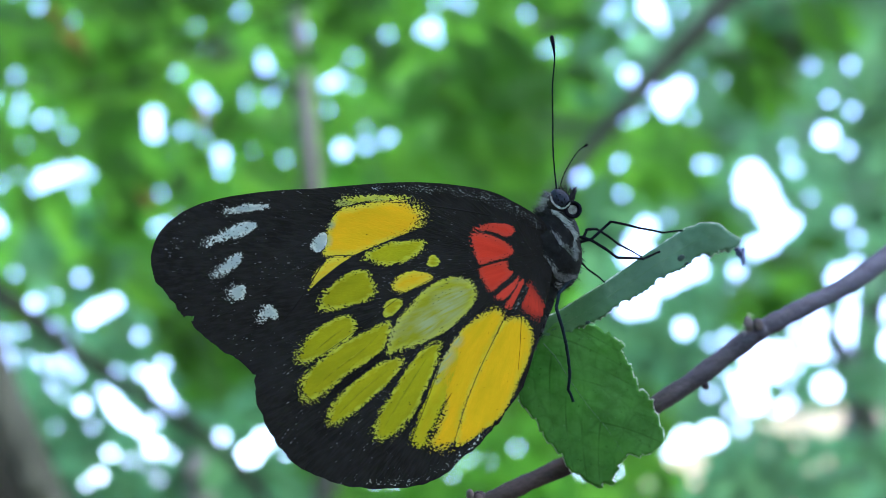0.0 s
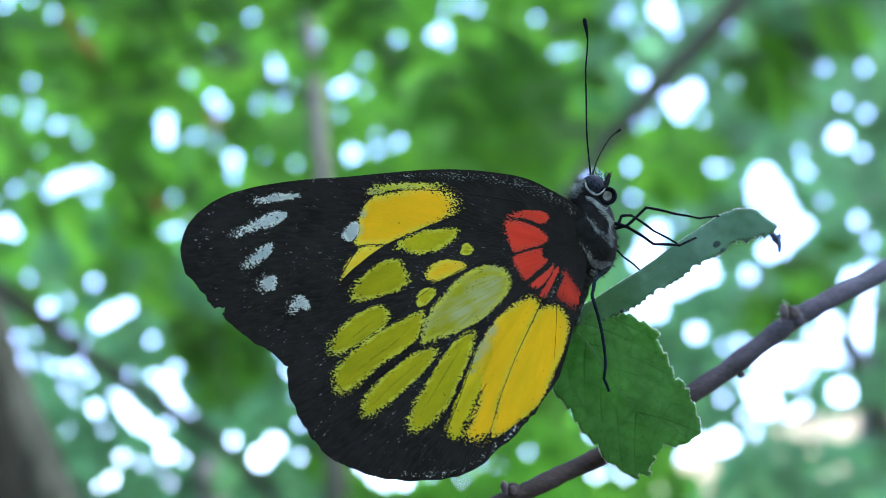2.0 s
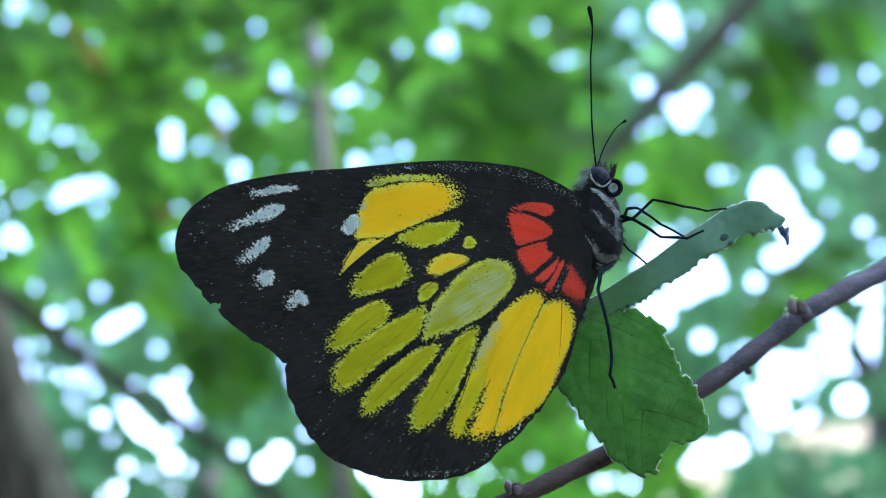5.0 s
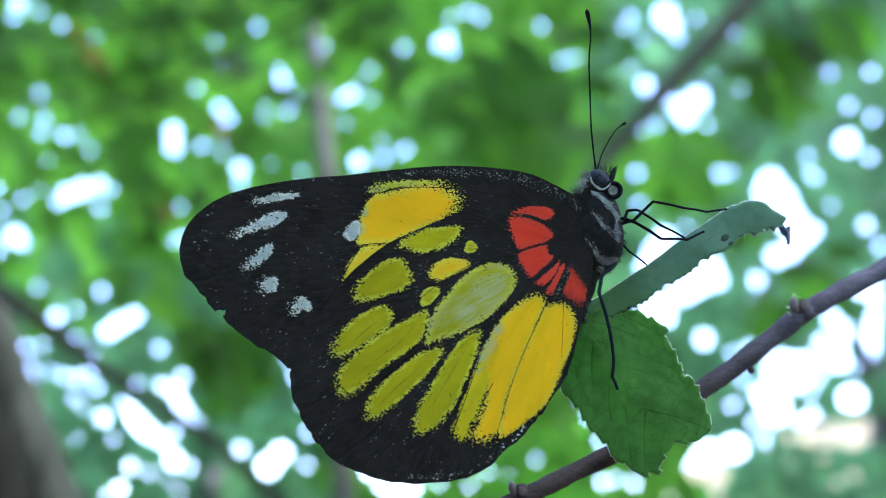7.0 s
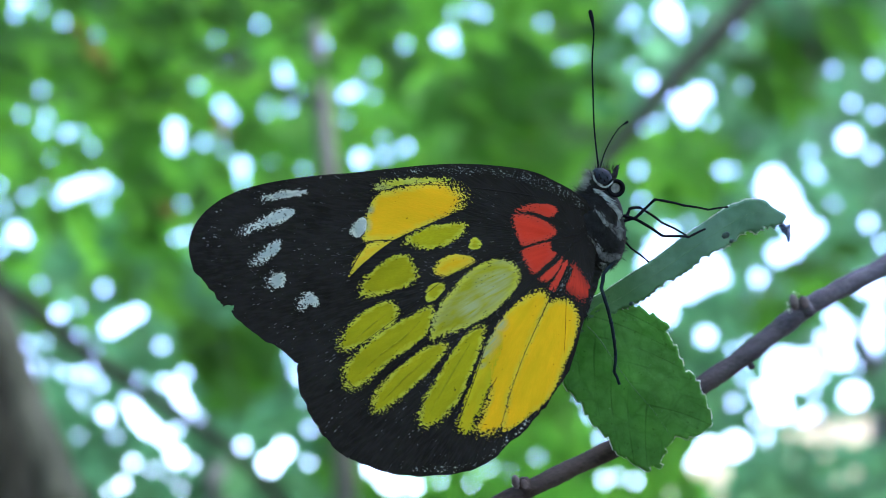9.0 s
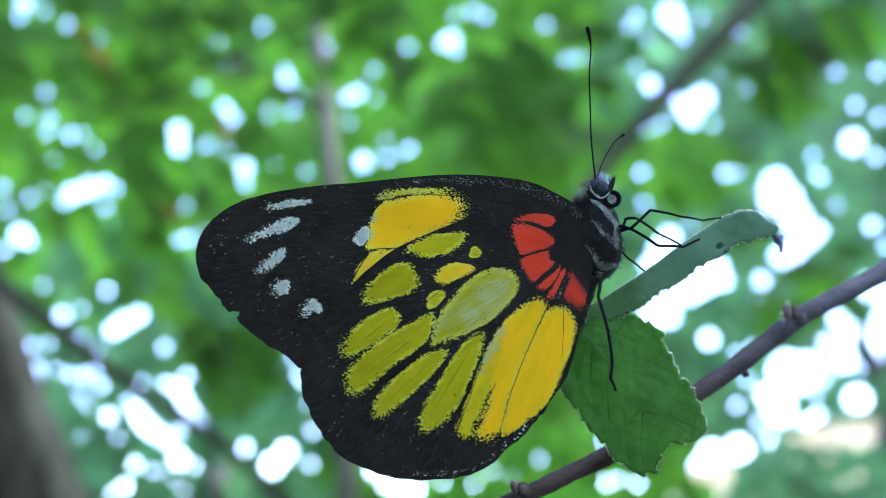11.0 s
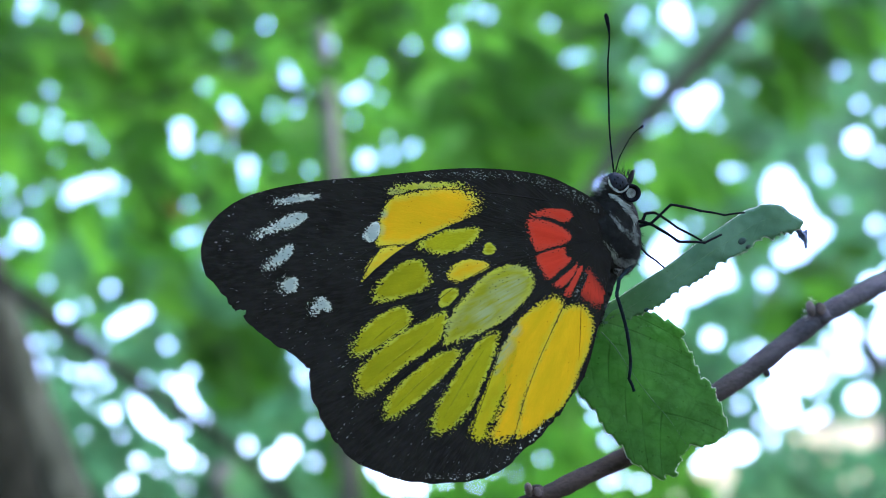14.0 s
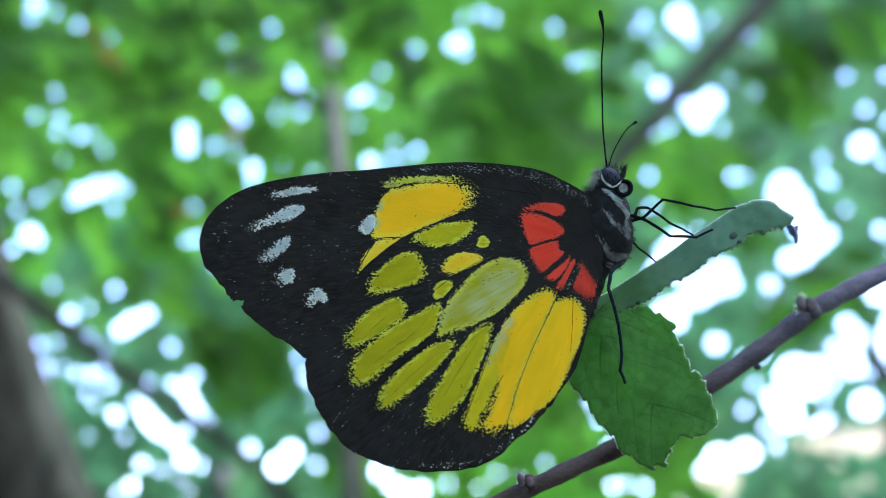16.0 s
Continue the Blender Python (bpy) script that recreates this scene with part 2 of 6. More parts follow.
    mix = nt.nodes.new("ShaderNodeMixShader")
    mix.inputs[0].default_value = through_share
    out = nt.nodes["Material Output"]
    nt.links.new(bs.outputs[0], mix.inputs[1])
    nt.links.new(tr.outputs[0], mix.inputs[2])
    nt.links.new(mix.outputs[0], out.inputs["Surface"])
    return m


WING = wing_material("wing_black_scales")
GOLD = wing_material("wing_golden_scales", (0.60, 0.315, 0.001), (0.46, 0.30, 0.001), (0.42, 0.43, 0.035), speck=0.0015, wide=0.8)
HIND_GOLD = wing_material("wing_deep_golden_scales", (0.585, 0.325, 0.0005), (0.43, 0.285, 0.0005), (0.38, 0.36, 0.025), speck=0.002, wide=0.6)
OLIVE = wing_material("wing_olive_scales", (0.272, 0.268, 0.002), (0.185, 0.185, 0.002), (0.37, 0.41, 0.035), speck=0.001, wide=0.42)
TAWNY = wing_material("wing_tawny_scales", (0.40, 0.31, 0.002), (0.28, 0.25, 0.002), (0.33, 0.34, 0.008), speck=0.005, wide=0.8)
PALE = wing_material("wing_pale_green_scales", (0.25, 0.265, 0.008), (0.185, 0.20, 0.006), (0.36, 0.40, 0.04), streak=(0.21, 0.24, 0.11), speck=0.009, wide=0.7)
ASHEN = wing_material("wing_ashen_scales", (0.22, 0.265, 0.235), (0.08, 0.095, 0.085), speck=0.06)
CREASE = plain_material("olive_wing_fold", (0.15, 0.15, 0.003), (0.24, 0.235, 0.004), 1200, 0.85, 0.3, 0.00004, 0.05)
RED = wing_material("wing_red_scales", (0.46, 0.036, 0.015), (0.36, 0.028, 0.013), (0.36, 0.045, 0.025), speck=0.004)
DULL_RED = wing_material("wing_dull_red_scales", (0.42, 0.037, 0.018), (0.29, 0.028, 0.014), (0.14, 0.020, 0.014), speck=0.012, wide=0.9)
WHITE = wing_material("wing_white_scales", (0.30, 0.37, 0.335), (0.215, 0.275, 0.25), (0.43, 0.48, 0.40), speck=0.06, wide=0.3)
CHITIN = plain_material("dark_chitin", (0.0022, 0.0030, 0.0044), (0.0070, 0.0080, 0.0105), 900, 0.6, 0.4, 0.00004, 0.015)
# Bluer and a little lighter than the chitin of the other legs.
BLUISH_CHITIN = plain_material("bluish_dark_chitin", (0.0045, 0.0095, 0.0125), (0.011, 0.021, 0.027), 900, 0.7, 0.4, 0.00004, 0.05)
FUR_DARK = plain_material("dark_fur", (0.0054, 0.0062, 0.0060), (0.016, 0.0176, 0.0172), 1500, 0.85, 0.6, 0.0001, 0.1)
FUR_GREY = plain_material("grey_fur", (0.04, 0.045, 0.05), (0.12, 0.13, 0.14), 1500, 0.8, 0.3, 0.00005, 0.2)
FUR_ASH = plain_material("ash_fur", (0.03, 0.038, 0.036), (0.14, 0.166, 0.155), 1500, 0.8, 0.3, 0.00005, 0.2)
FUR_PALE = plain_material("pale_fur", (0.08, 0.10, 0.09), (0.29, 0.345, 0.315), 1500, 0.8, 0.3, 0.00005, 0.2)
EYE_MAT = plain_material("slate_eye", (0.009, 0.012, 0.018), (0.022, 0.030, 0.042), 2400, 0.6, 0.2, 0.00003, 0.06)
BARK = bark_material()
DRY = plain_material("brown_leaf_scar", (0.050, 0.042, 0.040), (0.095, 0.080, 0.076), 900, 0.85, 0.5, 0.0002, 0.1)
CUT = plain_material("pale_bark_scar", (0.05, 0.043, 0.042), (0.14, 0.122, 0.12), 700, 0.8, 0.5, 0.0002, 0.2)
BLADE = leaf_material("twig_leaf_green", (0.037, 0.132, 0.023), (0.066, 0.192, 0.039), (0.105, 0.42, 0.048), 260, 0.4, 0.5, veins=1.0)
# Green at the base; further out a bluish tint imitates veiling haze.
BLADE_HAZE = leaf_material("twig_leaf_haze_tint", (0.050, 0.138, 0.084), (0.074, 0.180, 0.114), (0.09, 0.30, 0.10), 160, 0.35, 0.45, veins=0.12, base=(0.040, 0.135, 0.038))
SCRAP = plain_material("dried_leaf", (0.026, 0.042, 0.085), (0.06, 0.09, 0.15), 900, 0.7, 0.4, 0.0001, 0.3)
# For the added bright rim of the leaves, and for the twig's pale hairs.
HALO_HAIR = leaf_material("pale_halo_and_hair", (0.40, 0.46, 0.38), (0.62, 0.66, 0.58), (0.65, 0.75, 0.62), 900, 0.5, 0.6)
GNAWED = plain_material("gnawed_leaf_spot", (0.020, 0.042, 0.034), (0.040, 0.070, 0.060), 900, 0.8, 0.4, 0.0001, 0.1)
RIB = plain_material("leaf_rib", (0.045, 0.13, 0.045), (0.085, 0.20, 0.075), 800, 0.6, 0.2, 0.0001)
GREY_BARK = plain_material("grey_side_bark", (0.014, 0.0185, 0.0115), (0.042, 0.052, 0.035), 9, 0.9, 0.8, 0.02, 0.12, (1, 1, 0.35))
TRUNK = plain_material("tree_bark", (0.042, 0.047, 0.034), (0.092, 0.103, 0.077), 9, 0.9, 0.8, 0.02, 0.2, (1, 1, 0.35))
BRANCH = plain_material("dark_branch_bark", (0.012, 0.0125, 0.009), (0.034, 0.035, 0.026), 20, 0.9, 0.6, 0.01, 0.08)
# Near-black tone that puts the shade on the left trunk into its colour.
SHADE_BARK = plain_material("shade_dark_bark", (0.0038, 0.0047, 0.0032), (0.012, 0.0138, 0.0095), 12, 0.9, 0.8, 0.02, 0.03, (1, 1, 0.35))
FOLIAGE = leaf_material("tree_leaves", (0.029, 0.095, 0.0095), (0.068, 0.174, 0.020), (0.111, 0.355, 0.024), 3, 0.55, 0.6, island=True)
# The bluish tint puts lens flare and haze into the leaf colour.
FOLIAGE_HAZE = leaf_material("tree_leaves_haze_tint", (0.032, 0.093, 0.038), (0.068, 0.163, 0.074), (0.110, 0.305, 0.105), 3, 0.55, 0.55, island=True)
# Darker copy of the leaf colours, with the crown's deep shadow painted in.
FOLIAGE_SHADE = leaf_material("tree_leaves_shade_green", (0.016, 0.058, 0.006), (0.034, 0.100, 0.013), (0.060, 0.220, 0.015), 3, 0.55, 0.6, island=True)
WITHERED = leaf_material("withered_leaves", (0.060, 0.040, 0.014), (0.120, 0.085, 0.030), (0.20, 0.13, 0.035), 3, 0.45, 0.6, island=True)
SOIL = plain_material("soil_and_litter", (0.05, 0.04, 0.028), (0.13, 0.11, 0.07), 2.5, 0.95, 0.6, 0.03, 0.1)
PLASTER = plain_material("beige_plaster", (0.29, 0.235, 0.125), (0.36, 0.30, 0.17), 1.5, 0.9, 0.2, 0.01, 0.2)
ROOFING = plain_material("grey_roofing", (0.10, 0.09, 0.085), (0.19, 0.17, 0.16), 3.0, 0.85, 0.4, 0.02, 0.2)


# ---- building blocks ----
def mesh_of(name, verts, faces, smooth=True):
    me = bpy.data.meshes.new(name)
    me.from_pydata([tuple(v) for v in verts], [], faces)
    me.update()
    if smooth:
        me.polygons.foreach_set("use_smooth", [True] * len(me.polygons))
    return me


def part(name, me, mat, parent=None, label=""):
    me.materials.clear()
    me.materials.append(mat)
    ob = new(name, me)
    if parent:
        ob.parent = parent
    return tagged(ob, label)


def smooth_line(points, steps=6, closed=False):
    """A Catmull-Rom line through the points, of any width."""
    p = np.array(points, float)
    n = len(p)
    out = []
    for i in range(n if closed else n - 1):
        a, b, c, d = (p[(i + k) % n] if closed else p[min(max(i + k, 0), n - 1)] for k in (-1, 0, 1, 2))
        for s in np.arange(steps) / steps:
            out.append(0.5 * (2 * b + (c - a) * s + (2 * a - 5 * b + 4 * c - d) * s * s + (3 * b - a - 3 * c + d) * s ** 3))
    if not closed:
        out.append(p[-1])
    return np.array(out)


def tube(line, radii, sides=8, rough=0.0, seed=0):
    """A tube along the points, in metres, with a radius at each."""
    line = np.array(line, float)
    radii = np.broadcast_to(np.array(radii, float), (len(line),))
    rng = np.random.RandomState(seed)
    tang = np.gradient(line, axis=0)
    tang /= np.linalg.norm(tang, axis=1)[:, None] + 1e-12
    up = np.array([0.31, 0.12, 0.94])
    verts, faces = [], []
    for i, (p, t) in enumerate(zip(line, tang)):
        s = np.cross(t, up)
        s /= np.linalg.norm(s) + 1e-12
        q = np.cross(s, t)
        for k in range(sides):
            a = 2 * math.pi * k / sides
            r = radii[i] * (1 + rough * rng.uniform(-1, 1))
            verts.append(p + r * (math.cos(a) * s + math.sin(a) * q))
    for i in range(len(line) - 1):
        for k in range(sides):
            a, b = i * sides + k, i * sides + (k + 1) % sides
            faces.append((a, b, b + sides, a + sides))
    faces.append(tuple(range(sides))[::-1])
    faces.append(tuple((len(line) - 1) * sides + k for k in range(sides)))
    return verts, faces


def ball(centre, radii, turn=0, rings=14, sides=20):
    """An egg with the half axes radii, turned in the wing plane."""
    verts, faces = [], []
    c, s = math.cos(radians(turn)), math.sin(radians(turn))
    for i in range(rings + 1):
        a = math.pi * i / rings
        for k in range(sides):
            b = 2 * math.pi * k / sides
            x, y, z = radii[0] * math.sin(a) * math.cos(b), radii[1] * math.cos(a), radii[2] * math.sin(a) * math.sin(b)
            verts.append((centre[0] + c * x - s * y, centre[1] + s * x + c * y, centre[2] + z))
    for i in range(rings):
        for k in range(sides):
            a, b = i * sides + k, i * sides + (k + 1) % sides
            faces.append((a, b, b + sides, a + sides))
    return verts, faces


def joined(pieces):
    verts, faces = [], []
    for v, f in pieces:
        n = len(verts)
        verts += [tuple(q) for q in v]
        faces += [tuple(n + i for i in q) for q in f]
    return verts, faces


def mm(vf):
    return [(v[0] * 0.001, v[1] * 0.001, v[2] * 0.001) for v in vf[0]], vf[1]


def signed(points, line):
    """How far each point lies inside the closed line, in its units; negative outside."""
    a, b = line, np.roll(line, -1, axis=0)
    d = b - a
    best = np.full(len(points), 1e9)
    inside = np.zeros(len(points), bool)
    x, y = points[:, 0], points[:, 1]
    for p, q, e in zip(a, b, d):
        t = np.clip(((points - p) @ e) / (e @ e + 1e-12), 0, 1)
        best = np.minimum(best, np.hypot(*(points - p - t[:, None] * e).T))
        cross = (p[1] > y) != (q[1] > y)
        if abs(q[1] - p[1]) > 1e-12:
            inside ^= cross & (x < (q[0] - p[0]) * (y - p[1]) / (q[1] - p[1]) + p[0])
    return np.where(inside, best, -best)


BASE = np.array([16.5, 1.0])        # where the wings meet the thorax, mm


def camber(x, y):
    """The gentle bow of the closed wings, mm towards the viewer."""
    d = np.hypot(x - BASE[0], y - BASE[1])
    a = np.arctan2(y - BASE[1], x - BASE[0])
    return 0.9 * np.sin(np.clip(d, 0, 45) / 45 * math.pi) + 0.10 * np.sin(a * 16) * np.clip(d / 25, 0, 1) - 0.0007 * d * d


def rows_from_root(me):
    """Gives each point its way from the wing's root, in mm: out, and round."""
    co = np.empty(len(me.vertices) * 3)
    me.vertices.foreach_get("co", co)
    co = co.reshape(-1, 3) * 1000
    d = np.hypot(co[:, 0] - BASE[0], co[:, 1] - BASE[1])
    a = np.arctan2(-(co[:, 1] - BASE[1]), -(co[:, 0] - BASE[0]))
    at = me.attributes.new("ray", "FLOAT_VECTOR", "POINT")
    at.data.foreach_set("vector", np.column_stack([d, a * 22, co[:, 2]]).astype(np.float32).ravel())


def sheet(name, outline, lift, mat, parent, label="", cell=0.45, thick=0.05, ragged=0.0, seed=1, flip=1, worn_below=2.0):
    """A wing blade: a fine grid inside the outline, its border drawn on to the outline."""
    line = smooth_line(outline, 8, True)
    if ragged:
        rng = np.random.RandomState(seed)
        w = np.convolve(rng.uniform(-1, 1, len(line) + 4), np.ones(3) / 3, "same")[2:-2]
        nrm = np.gradient(line, axis=0)[:, ::-1] * (1, -1)
        nrm /= np.linalg.norm(nrm, axis=1)[:, None] + 1e-9
        worn = np.clip((worn_below - line[:, 1]) / 3.0, 0.12, 1.0)
        line = line + nrm * (w * ragged * worn)[:, None]
    lo, hi = line.min(0), line.max(0)
    nx, ny = int((hi[0] - lo[0]) / cell) + 2, int((hi[1] - lo[1]) / cell) + 2
    gx, gy = np.meshgrid(lo[0] + np.arange(nx) * cell, lo[1] + np.arange(ny) * cell, indexing="ij")
    pts = np.stack([gx.ravel(), gy.ravel()], 1)
    sd = signed(pts, line)
    keep = sd > 0.45 * cell
    bm = bmesh.new()
    rim = [bm.verts.new((p[0], p[1], 0)) for p in line]
    inner = {i: bm.verts.new((pts[i][0], pts[i][1], 0)) for i in np.nonzero(keep)[0]}
    for i in range(nx - 1):
        for j in range(ny - 1):
            q = [i * ny + j, (i + 1) * ny + j, (i + 1) * ny + j + 1, i * ny + j + 1]
            if all(k in inner for k in q):
                bm.faces.new([inner[k] for k in q])
    border = [e for e in bm.edges if len(e.link_faces) == 1]
    ring = [bm.edges.new((rim[i], rim[(i + 1) % len(rim)])) for i in range(len(rim))]
    bmesh.ops.triangle_fill(bm, edges=border + ring, use_beauty=True)
    bmesh.ops.delete(bm, geom=[v for v in bm.verts if not v.link_faces], context="VERTS")
    bm.normal_update()
    for f in bm.faces:
        if f.normal.z < 0:
            f.normal_flip()
    for v in bm.verts:
        z = flip * float(camber(v.co.x, v.co.y)) + lift
        k = 1 - z / 69.41 if flip > 0 else 1
        v.co = Vector((v.co.x * k, v.co.y * k, z)) * 0.001
    ext = bmesh.ops.extrude_face_region(bm, geom=bm.faces[:])
    for v in [g for g in ext["geom"] if isinstance(g, bmesh.types.BMVert)]:
        v.co.z += thick * 0.001
    me = bpy.data.meshes.new(name)
    bm.normal_update()
    bm.to_mesh(me)
    bm.free()
    rows_from_root(me)
    return part(name, me, mat, parent, label)


def patch(name, outline, lift, mat, parent, fuzz=0.45, cell=0.18, label="", margin=0.8, ends="both", bias=0.0, frost=()):
    """A field of coloured scales on a wing, feathered along its rim."""
    line = smooth_line(outline, 6, True)
    lo, hi = line.min(0) - margin, line.max(0) + margin
    nx, ny = int((hi[0] - lo[0]) / cell) + 2, int((hi[1] - lo[1]) / cell) + 2
    gx, gy = np.meshgrid(lo[0] + np.arange(nx) * cell, lo[1] + np.arange(ny) * cell, indexing="ij")
    pts = np.stack([gx.ravel(), gy.ravel()], 1)
    sd = signed(pts, line)
    room = signed(pts, smooth_line(FOREWING if parent.name == "forewing" else HINDWING, 4, True))
    far = np.hypot(*(pts - BASE).T)
    dist = (far - far[sd > 0].min()) / (np.ptp(far[sd > 0]) + 1e-9)
    reach = {"both": np.abs(dist - 0.4) * 1.7, "out": dist, "in": 1 - dist, "all": np.ones(len(pts))}[ends]
    soft = fuzz * (0.25 + 0.75 * np.clip(reach, 0, 1) ** 2)
    index = -np.ones(len(pts), int)
    faces = []
    for i in range(nx - 1):
        for j in range(ny - 1):
            q = (i * ny + j, (i + 1) * ny + j, (i + 1) * ny + j + 1, i * ny + j + 1)
            if max(sd[k] for k in q) > -min(margin, 0.15 + 0.8 * fuzz) and min(room[k] for k in q) > 0.06:
                faces.append(q)
    used = np.unique(np.array(faces))
    index[used] = np.arange(len(used))
    z = camber(pts[:, 0], pts[:, 1]) + lift + np.clip(sd, -0.1, 0.1) * 0.1
    k = 1 - z / 69.41
    verts = np.stack([pts[:, 0] * k, pts[:, 1] * k, z], 1)[used] * 0.001
    me = mesh_of(name, verts, [tuple(int(index[k]) for k in q) for q in faces])
    for key, values in (("edge", sd[used] - bias), ("fuzz", soft[used])):
        at = me.attributes.new(key, "FLOAT", "POINT")
        at.data.foreach_set("value", values.astype(np.float32))
    if frost:
        pale = np.max([np.clip(1.35 - np.hypot(pts[used][:, 0] - x, pts[used][:, 1] - y) / r, 0, 1) for x, y, r in frost], axis=0)
        me.attributes.new("frost", "FLOAT", "POINT").data.foreach_set("value", pale.astype(np.float32))
    rows_from_root(me)
    return part(name, me, mat, parent, label)


def raised(points, lift):
    """Points of the wing plane, laid on the bowed wing, in metres."""
    p = np.array(points, float)
    z = camber(p[:, 0], p[:, 1]) + lift
    return np.stack([p[:, 0] * (1 - z / 69.41), p[:, 1] * (1 - z / 69.41), z], 1) * 0.001


def thorax_skin(x, y):
    """The depth of the thorax towards the viewer at x, y, mm."""
    best = -1.6
    for (cx, cy, cz), (rx, ry, rz), t in THORAX:
        c, s = math.cos(radians(t)), math.sin(radians(t))
        u, v = (c * (x - cx) + s * (y - cy)) / rx, (-s * (x - cx) + c * (y - cy)) / ry
        best = max(best, cz + rz * math.sqrt(max(0.0, 1 - u * u - v * v)))
    return best


def fur(spots, count, length, width, seed, lean=(0, 0), zs=(0.2, 1.4), skin=False):
    """Many fine hairs, each a thin three-sided spike, rooted within (x, y, radius) spots."""
    rng = np.random.RandomState(seed)
    pieces = []
    for _ in range(count):
        x, y, r = spots[rng.randint(len(spots))]
        a, q = rng.uniform(0, 2 * math.pi), r * math.sqrt(rng.uniform())
        root = np.array([x + q * math.cos(a), y + q * math.sin(a), rng.uniform(*zs)])
        if skin:
            root[2] = thorax_skin(root[0], root[1]) - 0.02
        way = np.array([lean[0], lean[1], 0.25]) + rng.normal(0, 0.38, 3)
        way /= np.linalg.norm(way)
        tip = root + way * length * rng.uniform(0.5, 1.2)
        side = np.cross(way, (0.2, 0.1, 1.0))
        side /= np.linalg.norm(side)
        third = np.cross(way, side)
        w = width * rng.uniform(0.7, 1.3)
        pieces.append(([root + side * w, root - side * 0.5 * w + third * 0.8 * w, root - side * 0.5 * w - third * 0.8 * w, tip],
                       [(0, 1, 3), (1, 2, 3), (2, 0, 3), (2, 1, 0)]))
    return mm(joined(pieces))


# ---- the butterfly ----
FOREWING = [(17.71, 2.36), (17.31, 4.66), (15.99, 5.81), (14.15, 6.84), (11.56, 7.94), (8.39, 8.45), (4.37, 8.68), (0.92, 8.51), (-2.53, 8.17), (-5.98, 7.76), (-9.43, 7.48), (-12.88, 7.02), (-16.33, 6.33), (-18.92, 5.41), (-20.93, 4.08), (-22.25, 2.53), (-22.89, 0.63), (-22.77, -0.98), (-22.25, -2.36), (-20.99, -3.68), (-19.89, -5.12), (-19.38, -5.75), (-18.92, -5.58), (-18.46, -5.69), (-18.40, -6.04), (-18.69, -6.38), (-17.77, -7.30), (-16.33, -8.57), (-14.61, -9.54), (-13.17, -10.46), (-11.73, -11.56), (-8.28, -11.44), (-2.53, -10.29), (5.52, -7.42), (13.57, -3.39)]
HINDWING = [(18.05, 0.92), (16.73, 3.39), (13.69, 5.35), (9.54, 5.23), (6.38, 4.60), (3.80, 3.68), (0.92, 2.47), (-2.24, 0.98), (-4.83, -0.92), (-6.67, -2.70), (-9.14, -5.98), (-11.04, -9.43), (-11.90, -11.44), (-11.85, -13.74), (-11.04, -15.76), (-10.29, -17.19), (-9.60, -18.52), (-8.74, -19.38), (-7.71, -20.41), (-5.41, -21.62), (-2.82, -22.43), (0.35, -22.77), (3.80, -22.66), (5.64, -22.14), (7.82, -21.05), (9.54, -19.49), (10.98, -18.17), (12.42, -16.45), (13.40, -15.35), (14.43, -13.63), (15.47, -12.08), (16.08, -10.16), (16.68, -7.62), (17.55, -4.10)]

THORAX = (((18.55, 2.25, -1.6), (2.9, 4.5, 2.1), 12), ((19.3, 4.2, -1.5), (1.75, 2.5, 1.6), 25))

butterfly = new("butterfly")
tagged(butterfly, "black butterfly with yellow, red and white patches on a leaf", "butterfly")


